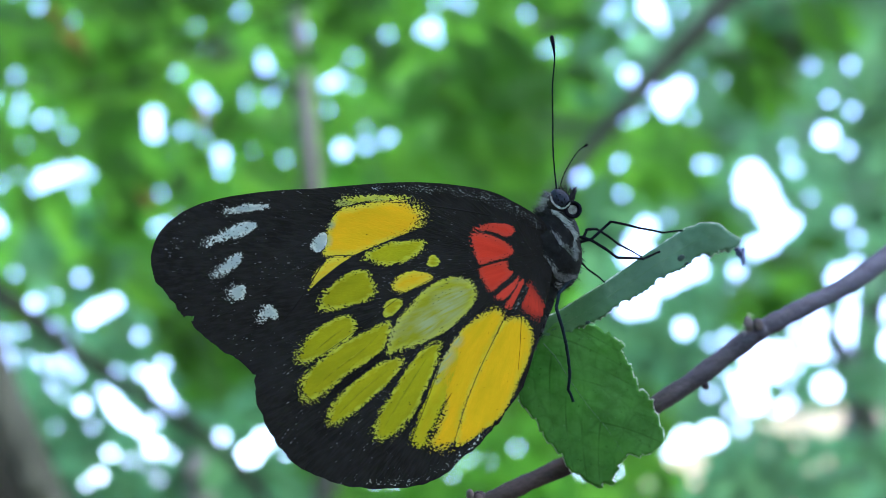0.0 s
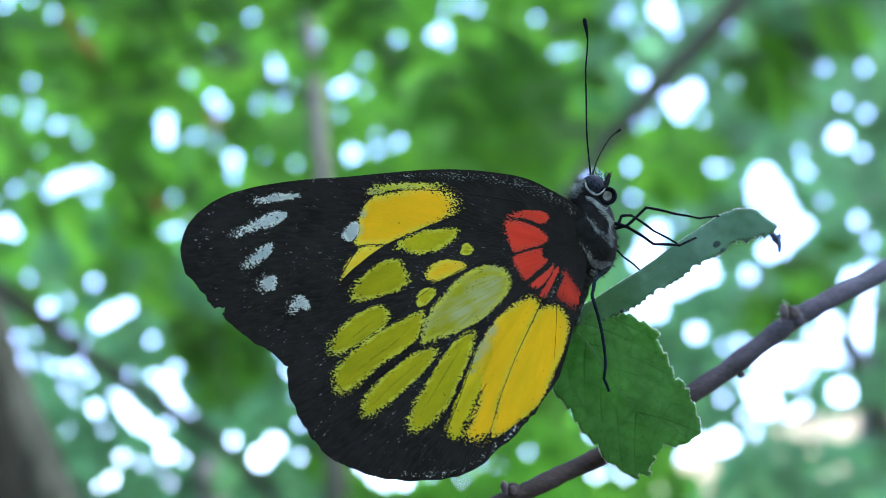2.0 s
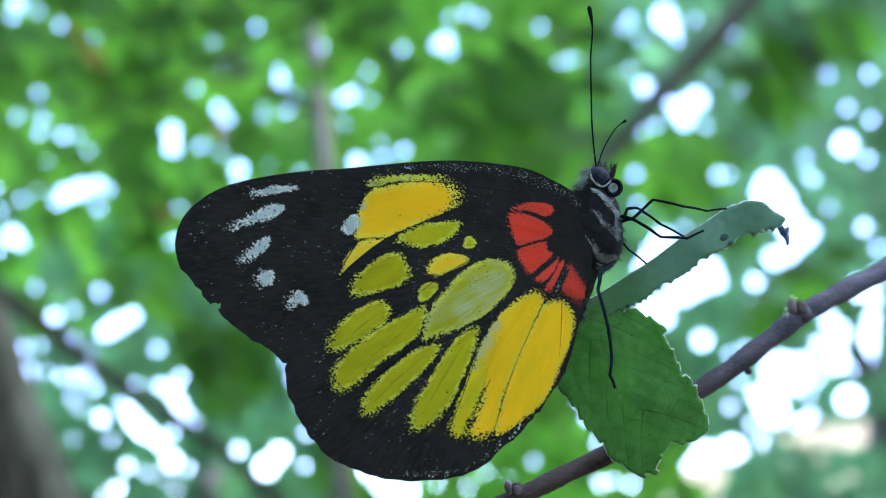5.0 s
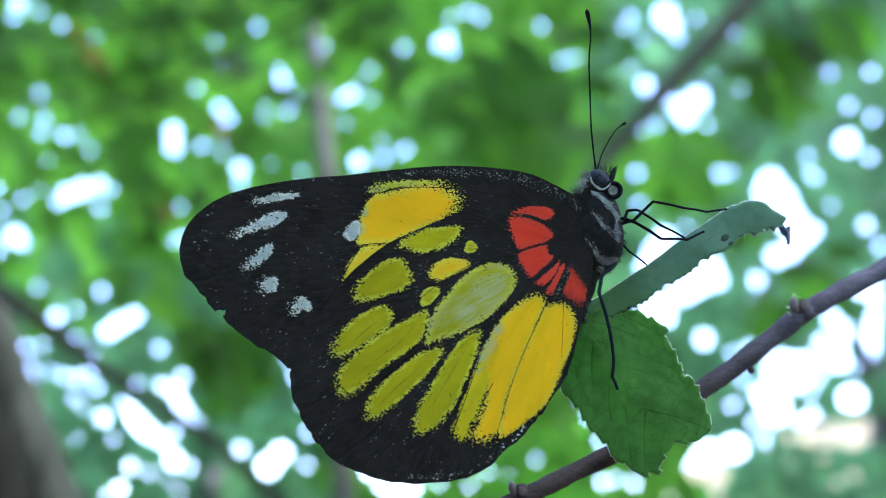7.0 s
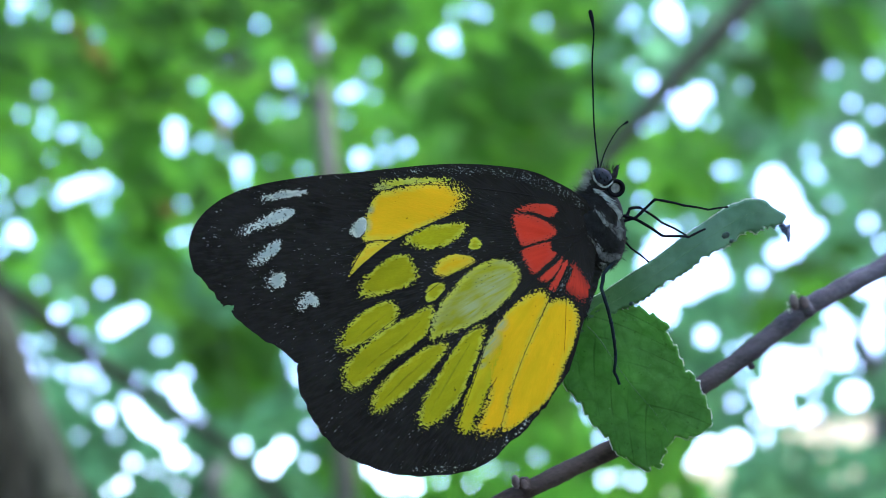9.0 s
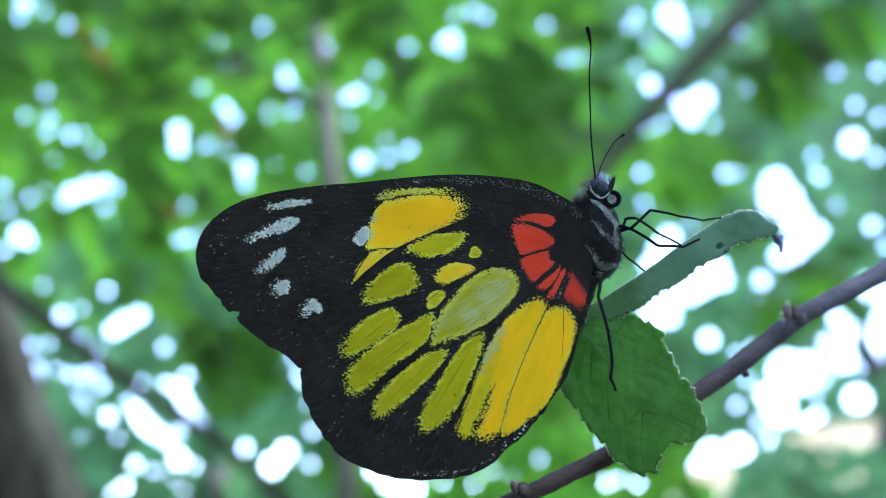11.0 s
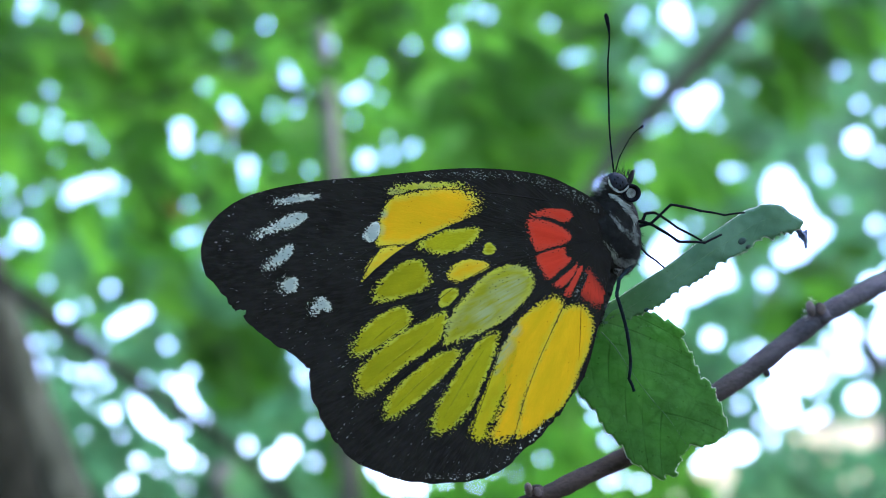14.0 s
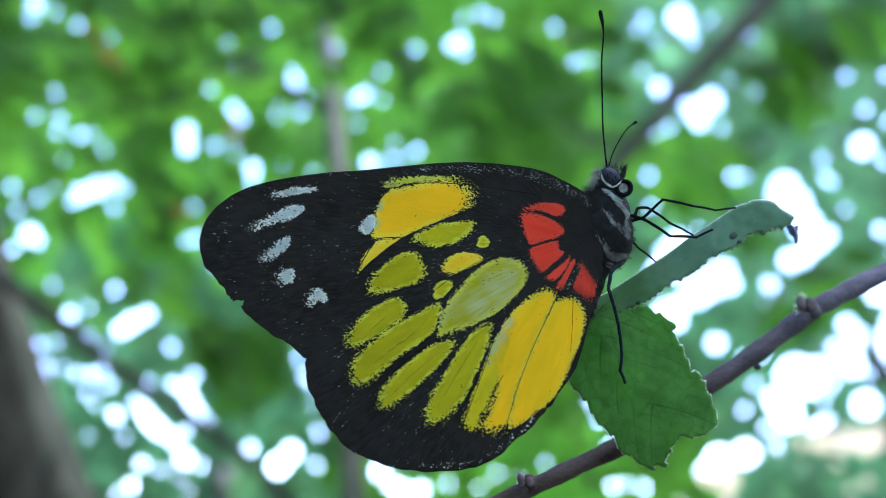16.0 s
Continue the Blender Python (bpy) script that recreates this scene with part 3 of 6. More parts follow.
def build_wings():
    fore = sheet("forewing", FOREWING, 0.0, WING, butterfly, "black forewing with yellow band and white streaks", ragged=0.20, seed=3, worn_below=0.5)
    hind = sheet("hindwing", HINDWING, 0.22, WING, butterfly, "black hindwing with yellow, grey-green and red patches", ragged=0.17, seed=5, worn_below=-9.0)
    sheet("far_forewing", [(x * 0.95 + 0.2, y * 0.96) for x, y in FOREWING], -3.1, WING, butterfly, "black forewing of the far side", cell=0.9, flip=-1)
    sheet("far_hindwing", [(x * 0.94 + 0.1, y * 0.96) for x, y in HINDWING], -3.4, WING, butterfly, "black hindwing of the far side", cell=0.9, flip=-1)
    f, h = 0.07, 0.29
    patch("yellow_band", [(-3.91, 5.64), (-2.24, 6.10), (0.35, 6.67), (2.07, 6.79), (3.68, 6.27), (4.49, 5.35), (4.14, 4.20), (3.33, 3.28), (0.92, 2.30), (-1.96, 0.98), (-3.80, 0.81), (-5.41, 0.86), (-5.17, 2.07), (-5.17, 3.22), (-4.71, 4.49)], f, GOLD, fore, 1.3, label="golden yellow wing band", ends="in", margin=1.2, frost=[(-4.83, 3.97, 0.5), (-5.17, 2.36, 0.6)])
    patch("yellow_band", [(-4.83, 0.52), (-3.56, 0.75), (-2.24, 0.86), (-3.68, -0.35), (-5.41, -1.67), (-6.73, -2.76), (-6.44, -1.67), (-5.69, -0.35)], f, GOLD, fore, 0.4, label="narrow golden wing patch")
    patch("pale_band", [(-4.14, 6.04), (-3.80, 6.61), (-2.24, 6.96), (0.35, 7.25), (3.33, 7.07), (0.92, 6.73), (-1.38, 6.50), (-3.10, 6.04)], f, PALE, fore, 0.7, label="dusted pale green edge band")
    patch("dust_band", [(-2.53, 7.88), (0.92, 8.28), (4.37, 8.39), (8.39, 8.17), (11.56, 7.71), (14.15, 6.67), (15.99, 5.64), (16.56, 4.43), (14.9, 5.35), (11.56, 6.75), (8.39, 7.4), (4.37, 7.7), (0.92, 7.7), (-2.24, 7.4)], f, ASHEN, fore, 1.2, label="fine pale dusting along the front edge", bias=0.88, ends="all")
    patch("dust_band", [(-2.53, -21.33), (0.35, -21.68), (3.80, -21.45), (6.10, -20.64), (8.39, -19.15), (10.41, -17.31), (11.56, -16.16), (12.42, -16.50), (10.70, -18.80), (8.68, -20.53), (6.10, -21.91), (3.80, -22.60), (0.35, -22.66)], h, WHITE, hind, 1.1, label="fine pale dusting along the hind edge", bias=1.24, ends="all")
    patch("white_spot", [(-6.56, 1.67), (-6.44, 2.36), (-5.69, 3.16), (-5.00, 2.93), (-5.17, 1.78), (-5.98, 1.21)], f, WHITE, fore, 0.35)
    patch("white_streak", [(-15.87, 5.00), (-14.32, 5.69), (-12.88, 5.98), (-11.33, 6.04), (-11.16, 5.52), (-12.30, 5.12), (-14.32, 4.89)], f, WHITE, fore, 0.7, bias=0.10)
    patch("white_streak", [(-17.94, 1.55), (-16.33, 2.65), (-14.61, 3.80), (-12.88, 4.25), (-12.13, 3.97), (-12.42, 3.22), (-13.74, 2.53), (-15.76, 2.01)], f, WHITE, fore, 0.75, ends="out", bias=0.14)
    patch("white_streak", [(-16.62, -1.38), (-15.47, 0.06), (-14.32, 0.92), (-13.57, 0.98), (-13.63, 0.06), (-14.61, -0.98), (-15.76, -1.50)], f, WHITE, fore, 0.75, ends="out", bias=0.14)
    patch("white_spot", [(-15.01, -3.10), (-14.32, -2.30), (-13.28, -2.24), (-13.11, -2.93), (-13.46, -3.85), (-14.32, -4.08), (-14.78, -3.68)], f, WHITE, fore, 0.75, ends="out", bias=0.14)
    patch("white_spot", [(-11.90, -5.69), (-11.44, -4.54), (-10.58, -4.25), (-9.72, -5.12), (-9.89, -5.87), (-10.70, -5.75), (-11.27, -6.04)], f, WHITE, fore, 0.75, ends="out", bias=0.14)
    olive = [
        [(-0.92, 0.86), (0.35, 2.07), (2.65, 2.53), (4.37, 2.70), (4.77, 2.07), (3.80, 1.04), (2.36, 0.29), (0.35, 0.17)],
        [(5.23, 0.58), (5.52, 1.09), (5.98, 1.21), (6.44, 0.75), (6.38, 0.23), (5.87, 0.00), (5.41, 0.12)],
        [(-5.64, -4.14), (-4.54, -2.24), (-2.53, -0.81), (-0.92, -0.63), (-0.23, -1.96), (-0.12, -2.82), (-1.09, -3.68), (-3.10, -4.37), (-4.83, -4.60)],
        [(0.92, -4.83), (1.04, -3.97), (1.78, -3.39), (2.76, -3.45), (2.65, -4.14), (1.78, -5.12), (1.09, -5.17)],
    ]
    long_olive = [
        [(-7.71, -9.54), (-6.84, -7.71), (-4.83, -5.98), (-2.82, -5.23), (-1.90, -5.98), (-2.24, -7.13), (-3.97, -8.57), (-5.98, -9.78), (-7.42, -10.06)],
        [(-7.25, -13.05), (-6.84, -11.44), (-5.41, -9.72), (-2.53, -7.71), (0.35, -6.15), (1.61, -5.81), (1.27, -7.99), (0.35, -9.14), (-2.53, -11.16), (-4.83, -13.05), (-6.44, -13.97)],
        [(-4.37, -15.93), (-3.97, -14.32), (-2.24, -12.30), (0.35, -10.29), (2.36, -9.43), (3.10, -9.66), (2.07, -11.44), (0.06, -13.46), (-1.96, -15.18), (-3.68, -16.27)],
        [(0.40, -17.37), (0.63, -15.76), (1.78, -13.46), (3.22, -10.87), (4.95, -8.57), (6.38, -7.71), (6.84, -8.05), (6.50, -9.72), (5.52, -12.30), (4.37, -14.89), (2.93, -16.68), (1.50, -17.77)],
    ]
    for outline in olive + long_olive:
        patch("yellow_spot", outline, h, OLIVE, hind, 0.75 if len(outline) > 7 else 0.2, label="olive yellow wing spot")
    patch("yellow_spot", [(1.78, -2.24), (2.36, -1.09), (3.80, -0.46), (5.52, -0.75), (5.81, -1.21), (4.37, -2.07), (2.65, -2.70)], h, GOLD, hind, 0.35, label="golden wing spot")
    patch("grey_cell", [(1.44, -8.74), (1.96, -6.38), (3.80, -3.85), (5.52, -2.01), (7.82, -0.98), (9.54, -1.32), (10.35, -2.53), (9.89, -3.97), (8.39, -5.69), (6.67, -6.96), (4.37, -8.05), (2.65, -8.62)], h, PALE, hind, 0.6, label="grey-green wing cell", frost=[(7.4, -3.9, 1.5), (5.4, -5.7, 1.3), (8.4, -3.0, 1.0)])
    patch("yellow_strip", [(4.25, -17.88), (4.71, -15.76), (6.10, -12.02), (6.96, -9.72), (7.59, -8.45), (8.68, -7.99), (8.86, -9.72), (8.11, -12.02), (7.13, -14.43), (6.27, -16.62), (5.52, -18.17), (4.71, -18.34)], h, TAWNY, hind, 0.7, label="tawny yellow wing strip", frost=[(6.84, -10.41, 0.8), (7.36, -9.14, 0.9), (6.50, -11.44, 0.5)])
    patch("yellow_field", [(5.98, -18.17), (6.73, -16.39), (7.42, -14.32), (7.30, -12.59), (7.13, -10.58), (7.48, -8.91), (7.94, -7.88), (9.26, -6.15), (10.70, -5.00), (12.42, -4.20), (13.34, -5.00), (12.36, -7.48), (11.04, -10.64), (9.89, -13.34), (9.26, -15.53), (9.03, -17.60), (7.65, -18.46), (6.67, -18.46)], h, HIND_GOLD, hind, 0.85, label="golden yellow wing field", frost=[(6.96, -10.18, 0.9), (7.48, -8.86, 1), (8.39, -7.42, 0.8), (6.56, -11.44, 0.6)])
    patch("yellow_field", [(8.74, -18.23), (9.09, -15.70), (9.60, -13.23), (10.75, -10.46), (12.13, -7.36), (13.11, -5.58), (14.43, -5.00), (15.58, -5.35), (16.33, -6.84), (15.99, -9.14), (15.01, -11.44), (13.86, -14.32), (12.42, -16.04), (10.81, -17.48)], h, HIND_GOLD, hind, 0.7, label="golden yellow wing field")
    red = [
        [(9.95, 4.03), (11.56, 4.60), (13.00, 4.66), (13.97, 4.31), (14.03, 3.68), (13.28, 3.33), (12.13, 3.74), (10.98, 3.91)],
        [(9.72, 3.45), (10.98, 3.56), (12.42, 3.16), (13.69, 2.42), (14.03, 1.73), (13.46, 1.21), (11.85, 0.75), (10.70, 0.46), (10.12, 1.50)],
        [(10.70, 0.00), (13.28, 0.81), (13.57, 0.06), (14.03, -0.40), (13.11, -1.38), (11.96, -2.30), (11.27, -1.67)],
        [(12.36, -2.88), (13.86, -1.55), (14.78, -0.75), (14.43, -1.78), (13.28, -3.05)],
        [(13.40, -3.80), (14.15, -2.53), (15.01, -1.04), (15.24, -1.38), (14.78, -2.53), (14.15, -3.80), (13.69, -4.08)],
        [(14.72, -3.51), (15.12, -2.24), (15.58, -1.50), (16.33, -1.90), (17.31, -3.28), (17.94, -4.08), (17.65, -4.71), (16.73, -5.06), (15.58, -4.37)],
    ]
    for outline in red[:-1]:
        patch("red_spot", outline, h, RED, hind, 0.32, label="brick red wing spot")
    patch("red_spot", red[-1], h, DULL_RED, hind, 0.6, label="dull dark red wing spot")
    patch("pale_streak", [(15.30, -1.90), (15.02, -2.60), (14.66, -3.40), (14.30, -4.25), (14.55, -4.30), (14.98, -3.40), (15.35, -2.60), (15.55, -2.00)], h + 0.02, ASHEN, hind, 0.6, label="pale dusted streak", bias=0.32, ends="all", margin=0.12)
    part("fringe_hair", mesh_of("hair", *fur([(18.0, -2.9, 0.2), (17.8, -3.7, 0.2), (17.5, -4.6, 0.2), (17.2, -5.6, 0.2), (16.95, -6.6, 0.2)], 150, 0.6, 0.022, 91, (0.5, -0.8), (-0.3, 0.35)), False), FUR_DARK, hind)
    part("fringe_hair", mesh_of("hair", *fur([(17.45, -4.9, 0.25), (17.1, -6.2, 0.2), (16.5, -8.0, 0.15)], 45, 0.45, 0.016, 92, (0.5, -0.8), (0.0, 0.4)), False), FUR_ASH, hind, "sparse pale fringe hair")
    hind_veins = [
        [(16.45, 1.21), (13.57, -1.55), (11.56, -3.39), (9.54, -5.23), (7.53, -6.96), (4.66, -8.68), (0.92, -9.26)],
        [(16.45, 1.67), (13.28, 0.92), (10.41, 0.06), (6.67, -0.81), (2.65, -3.10), (-1.96, -6.84), (-8.28, -11.44)],
        [(7.53, -6.96), (6.96, -9.72), (5.23, -14.89), (3.51, -19.49), (3.10, -22.08)],
        [(4.66, -8.68), (2.65, -11.44), (0.35, -15.47), (-1.67, -20.64)],
        [(0.92, -9.26), (-1.67, -11.16), (-4.54, -14.32), (-7.42, -20.07)],
        [(13.86, -3.68), (13.17, -5.41), (10.98, -10.29), (9.54, -14.32), (8.39, -18.34), (7.53, -20.64)],
        [(8.11, -12.88), (7.36, -14.32), (6.61, -16.04), (5.98, -18.63)],
        [(15.10, -4.90), (15.07, -6.33), (15.02, -8.40), (14.90, -10.40)],
    ]
    for line in hind_veins:
        p = smooth_line(line, 6)
        part("vein", mesh_of("vein", *tube(raised(p, 0.30), np.linspace(0.00006, 0.00003, len(p)) * (0.6 if len(line) < 5 else 0.75), 6)), WING, hind)
    for line in ([(-6.3, -9.2), (-4.6, -7.7), (-2.7, -6.2)], [(-6.2, -12.9), (-3.6, -10.6), (-1.0, -8.6), (0.6, -6.9)], [(-3.5, -15.4), (-1.2, -13.0), (1.8, -10.4)], [(1.3, -16.6), (3.2, -13.2), (5.6, -9.1)]):
        p = smooth_line(line, 6)
        part("crease", mesh_of("crease", *tube(raised(p, 0.27), 0.00011 * np.sin(np.linspace(0.15, math.pi - 0.15, len(p))), 6)), CREASE, hind)
    fore_veins = [
        [(17.02, 4.66), (12.42, 6.67), (6.67, 7.65), (0.92, 7.82), (-4.83, 7.25), (-10.58, 6.84), (-17.48, 5.52)],
        [(17.02, 4.08), (11.27, 5.52), (4.37, 6.38), (-0.23, 6.50), (-3.68, 5.92), (-8.28, 5.35), (-16.33, 4.54), (-20.93, 2.93)],
        [(-3.68, 5.92), (-5.41, 4.08), (-8.28, 1.78), (-15.18, -1.67), (-20.93, -3.39)],
        [(-2.24, 0.92), (-5.41, 0.63), (-9.43, -1.67), (-14.03, -4.54), (-18.05, -6.84)],
        [(-5.41, 0.06), (-8.28, -4.54), (-12.88, -9.72)],
    ]
    for line in fore_veins:
        p = smooth_line(line, 6)
        part("vein", mesh_of("vein", *tube(raised(p, 0.035), np.linspace(0.000075, 0.00004, len(p)), 6)), WING, fore)


def scale_band(line, wide, count, length, width, seed, spread=0.22, lift=0.10, skin=True, z=0.0):
    """A band of flat-lying hairs, combed along the line, mm."""
    rng = np.random.RandomState(seed)
    p = smooth_line(line, 10)
    tang = np.gradient(p, axis=0)
    tang /= np.linalg.norm(tang, axis=1)[:, None] + 1e-9
    wide = np.interp(np.linspace(0, 1, len(p)), np.linspace(0, 1, len(wide)), wide)
    pieces = []
    for _ in range(count):
        i = rng.randint(len(p))
        t = np.array([tang[i][0], tang[i][1], 0.0])
        n = np.array([-t[1], t[0], 0.0])
        root = np.array([p[i][0], p[i][1], z]) + n * wide[i] * rng.uniform(-1, 1) - t * 0.4 * length
        if skin:
            root[2] = thorax_skin(root[0], root[1]) + rng.uniform(0.0, 0.05)
        way = t + rng.normal(0, spread, 3) * (1, 1, 0.4)
        way /= np.linalg.norm(way)
        tip = root + way * length * rng.uniform(0.6, 1.2)
        tip[2] = (thorax_skin(tip[0], tip[1]) if skin else z) + lift * rng.uniform(0.4, 1.4)
        side = np.cross(way, (0, 0, 1.0))
        w = width * rng.uniform(0.7, 1.3)
        mid = 0.5 * (root + tip) + (0, 0, 0.04)
        pieces.append(([root + side * 0.6 * w, root - side * 0.6 * w, mid - side * w, mid + side * w, tip, mid - (0, 0, 0.03)],
                       [(0, 1, 2, 3), (3, 2, 4), (1, 0, 5), (5, 0, 3), (1, 5, 2), (5, 3, 4), (2, 5, 4)]))
    return mm(joined(pieces))


def build_body():
    thorax = part("thorax", mesh_of("thorax", *mm(joined([ball(*b) for b in THORAX]))), FUR_DARK, butterfly, "furry black thorax with pale hair tufts")
    part("hair", mesh_of("hair", *fur([(17.88, 4.66, 1.3), (18.75, 3.22, 1.4), (19.32, 1.21, 1.4), (18.17, 0.06, 1.4), (19.32, -0.81, 1), (17.31, 2.36, 1.4), (19.89, 2.65, 1.2), (18.17, -1.96, 1)], 900, 0.7, 0.026, 11, (0.1, -0.9), skin=True), False), FUR_DARK, thorax)
    bands = (
        ([(18.2, 6.15), (18.75, 5.65), (19.35, 4.95), (20.0, 4.25), (20.55, 3.5)], [0.08, 0.15, 0.30, 0.26, 0.10], 200, 0.75, FUR_PALE),
        ([(18.0, 4.55), (18.25, 3.9), (18.6, 3.2), (18.95, 2.6)], [0.07, 0.19, 0.24, 0.12], 120, 0.65, FUR_PALE),
        ([(19.15, 2.75), (19.6, 2.25), (20.1, 1.75), (20.5, 1.25)], [0.08, 0.20, 0.18, 0.06], 60, 0.6, FUR_ASH),
        ([(16.75, 1.75), (17.25, 1.2), (17.75, 0.6), (18.35, -0.05)], [0.12, 0.33, 0.36, 0.16], 190, 0.7, FUR_PALE),
        ([(18.5, -0.35), (19.1, -0.7), (19.8, -0.85), (20.5, -0.7)], [0.16, 0.42, 0.42, 0.16], 170, 0.75, FUR_ASH),
        ([(18.55, -1.45), (18.95, -1.75), (19.3, -1.95)], [0.12, 0.26, 0.14], 75, 0.6, FUR_PALE),
        ([(20.35, 2.9), (20.6, 2.0), (20.65, 1.1)], [0.10, 0.16, 0.10], 70, 0.6, FUR_ASH),
    )
    for k, (line, wide, count, length, mat) in enumerate(bands):
        part("pale_hair_tuft", mesh_of("hair", *scale_band(line, wide, count, length, 0.038, 40 + k, 0.34, 0.14), False), mat, thorax, "combed band of pale grey hair" if mat is FUR_PALE else "combed band of ash grey hair")
    dark = (
        ([(17.3, 5.4), (18.0, 5.0), (18.9, 4.1), (19.6, 3.2)], [0.6, 0.6, 0.45, 0.35], 620),
        ([(17.2, 3.6), (17.6, 2.6), (18.3, 1.6), (19.3, 0.8), (20.2, 0.5)], [0.7, 0.75, 0.75, 0.65, 0.4], 900),
        ([(16.9, 0.3), (17.5, -0.8), (18.1, -2.0)], [0.5, 0.5, 0.4], 300),
    )
    for k, (line, wide, count) in enumerate(dark):
        part("dark_hair", mesh_of("hair", *scale_band(line, wide, count, 1.0, 0.05, 60 + k, 0.34, 0.30), False), FUR_DARK, thorax)
    part("edge_hair", mesh_of("hair", *fur([(21.0, 3.2, 0.3), (21.2, 2.2, 0.3), (21.25, 1.2, 0.3), (21.1, 0.2, 0.3), (20.7, -0.7, 0.4), (19.9, -1.7, 0.4)], 240, 0.55, 0.024, 81, (0.75, -0.6), (-2.2, -0.6)), False), FUR_DARK, thorax)
    part("edge_hair", mesh_of("hair", *fur([(21.1, 0.0, 0.25), (20.9, -0.5, 0.25), (20.2, -1.4, 0.3), (19.4, -2.0, 0.3)], 60, 0.5, 0.02, 82, (0.75, -0.7), (-1.8, -0.5)), False), FUR_ASH, thorax, "pale fringe of hair")
    part("grey_hair", mesh_of("hair", *fur([(18.46, 4.66, 1.4), (19.61, 2.65, 1.3), (19.03, 0.63, 1.5), (19.61, -0.81, 0.9)], 160, 0.6, 0.014, 16, (0.1, -0.8), skin=True), False), FUR_GREY, thorax)
    abdomen_line = smooth_line([(18.0, -1.6, -1.7), (16.5, -6.0, -1.8), (14.6, -10.6, -1.8), (12.4, -14.4, -1.7)], 6)
    s = np.linspace(0, 1, len(abdomen_line))
    part("abdomen", mesh_of("abdomen", *mm(tube(abdomen_line, 1.25 * np.sqrt(np.clip(1.0 - s ** 3, 0.02, 1)) * (1 + 0.05 * np.sin(s * 44)), 16))), FUR_DARK, butterfly, "slender dark abdomen")
    head = part("head", mesh_of("head", *mm(joined([ball((18.9, 7.0, -1.5), (1.45, 1.5, 1.3), 20)]))), FUR_DARK, butterfly, "dark hairy head")
    part("hair", mesh_of("hair", *fur([(17.31, 6.10, 0.6), (16.73, 5.92, 0.5), (17.88, 6.67, 0.4), (17.71, 7.53, 0.3)], 220, 1.0, 0.03, 21, (-0.9, 0.45), (-1.2, 0.3)), False), FUR_DARK, head)
    part("hair", mesh_of("hair", *fur([(18.40, 8.28, 0.4), (19.21, 8.34, 0.3), (19.78, 8.11, 0.3)], 60, 0.8, 0.03, 22, (0.2, 1.0), (-1.2, -0.2)), False), FUR_DARK, head)
    part("pale_collar", mesh_of("hair", *scale_band([(17.75, 7.75), (17.85, 7.25), (18.2, 6.75), (18.75, 6.42), (19.3, 6.5), (19.7, 6.9)], [0.03, 0.06, 0.07, 0.07, 0.06, 0.04], 130, 0.4, 0.04, 71, 0.16, 0.08, False, 0.02), False), FUR_PALE, head, "pale scaled collar below the eye")
    part("nape_bristles", mesh_of("hair", *fur([(16.9, 6.3, 0.35), (17.25, 6.75, 0.3), (17.45, 7.2, 0.25), (17.6, 7.7, 0.2)], 110, 0.95, 0.03, 23, (-0.8, 0.55), (-0.9, 0.2)), False), FUR_PALE, head, "short pale grey bristles")
    eye = part("eye", mesh_of("eye", *mm(ball((18.78, 7.48, -0.65), (0.86, 1.12, 0.75), 55, 18, 26))), EYE_MAT, head, "slate grey compound eye with dark dots")
    for x, y in [(18.40, 7.62), (18.72, 7.78), (18.86, 7.40), (18.55, 7.28), (18.95, 7.02), (19.18, 7.35)]:
        part("eye_dot", mesh_of("eye_dot", *mm(ball((x, y, 0.02), (0.09, 0.14, 0.05), 20, 6, 10))), CHITIN, eye)
    part("far_eye", mesh_of("eye", *mm(ball((19.05, 7.35, -2.3), (0.95, 1.12, 0.75), 35))), EYE_MAT, head)
    for dz, line in ((-0.9, [(19.78, 6.96), (20.18, 7.76), (20.36, 8.34), (20.47, 8.74)]), (-2.0, [(19.95, 6.84), (20.41, 7.65), (20.59, 8.11), (20.70, 8.45)])):
        p = smooth_line(line, 5)
        p = np.column_stack([p, np.full(len(p), dz)])
        palp = part("palp", mesh_of("palp", *mm(tube(p, np.interp(np.linspace(0, 1, len(p)), [0, 0.4, 0.8, 1], [0.32, 0.3, 0.16, 0.03]), 8))), FUR_DARK, head)
        part("hair", mesh_of("hair", *mm(joined([(q[0], q[1]) for q in [tube([r, r + np.array([k * 0.36, 0.28 + 0.1 * k, 0.1])], [0.035, 0.005], 3) for r in p[1:-2] for k in (-0.8, 1.0)]]))), FUR_DARK, palp)
    a = np.linspace(0, 4.4 * math.pi, 90)
    r = np.interp(a, [0, 4.4 * math.pi], [0.80, 0.62])
    coil = np.stack([20.2 + r * np.cos(a + 1.9), 6.35 + r * np.sin(a + 1.9), -0.25 - 0.035 * a], 1)
    part("proboscis", mesh_of("proboscis", *mm(tube(coil, np.linspace(0.22, 0.16, 90), 8))), CHITIN, head, "coiled black proboscis")
    part("face", mesh_of("face", *mm(ball((20.15, 6.3, -0.75), (0.62, 0.62, 0.25), 0, 8, 14))), FUR_PALE, head, "pale scaled face")


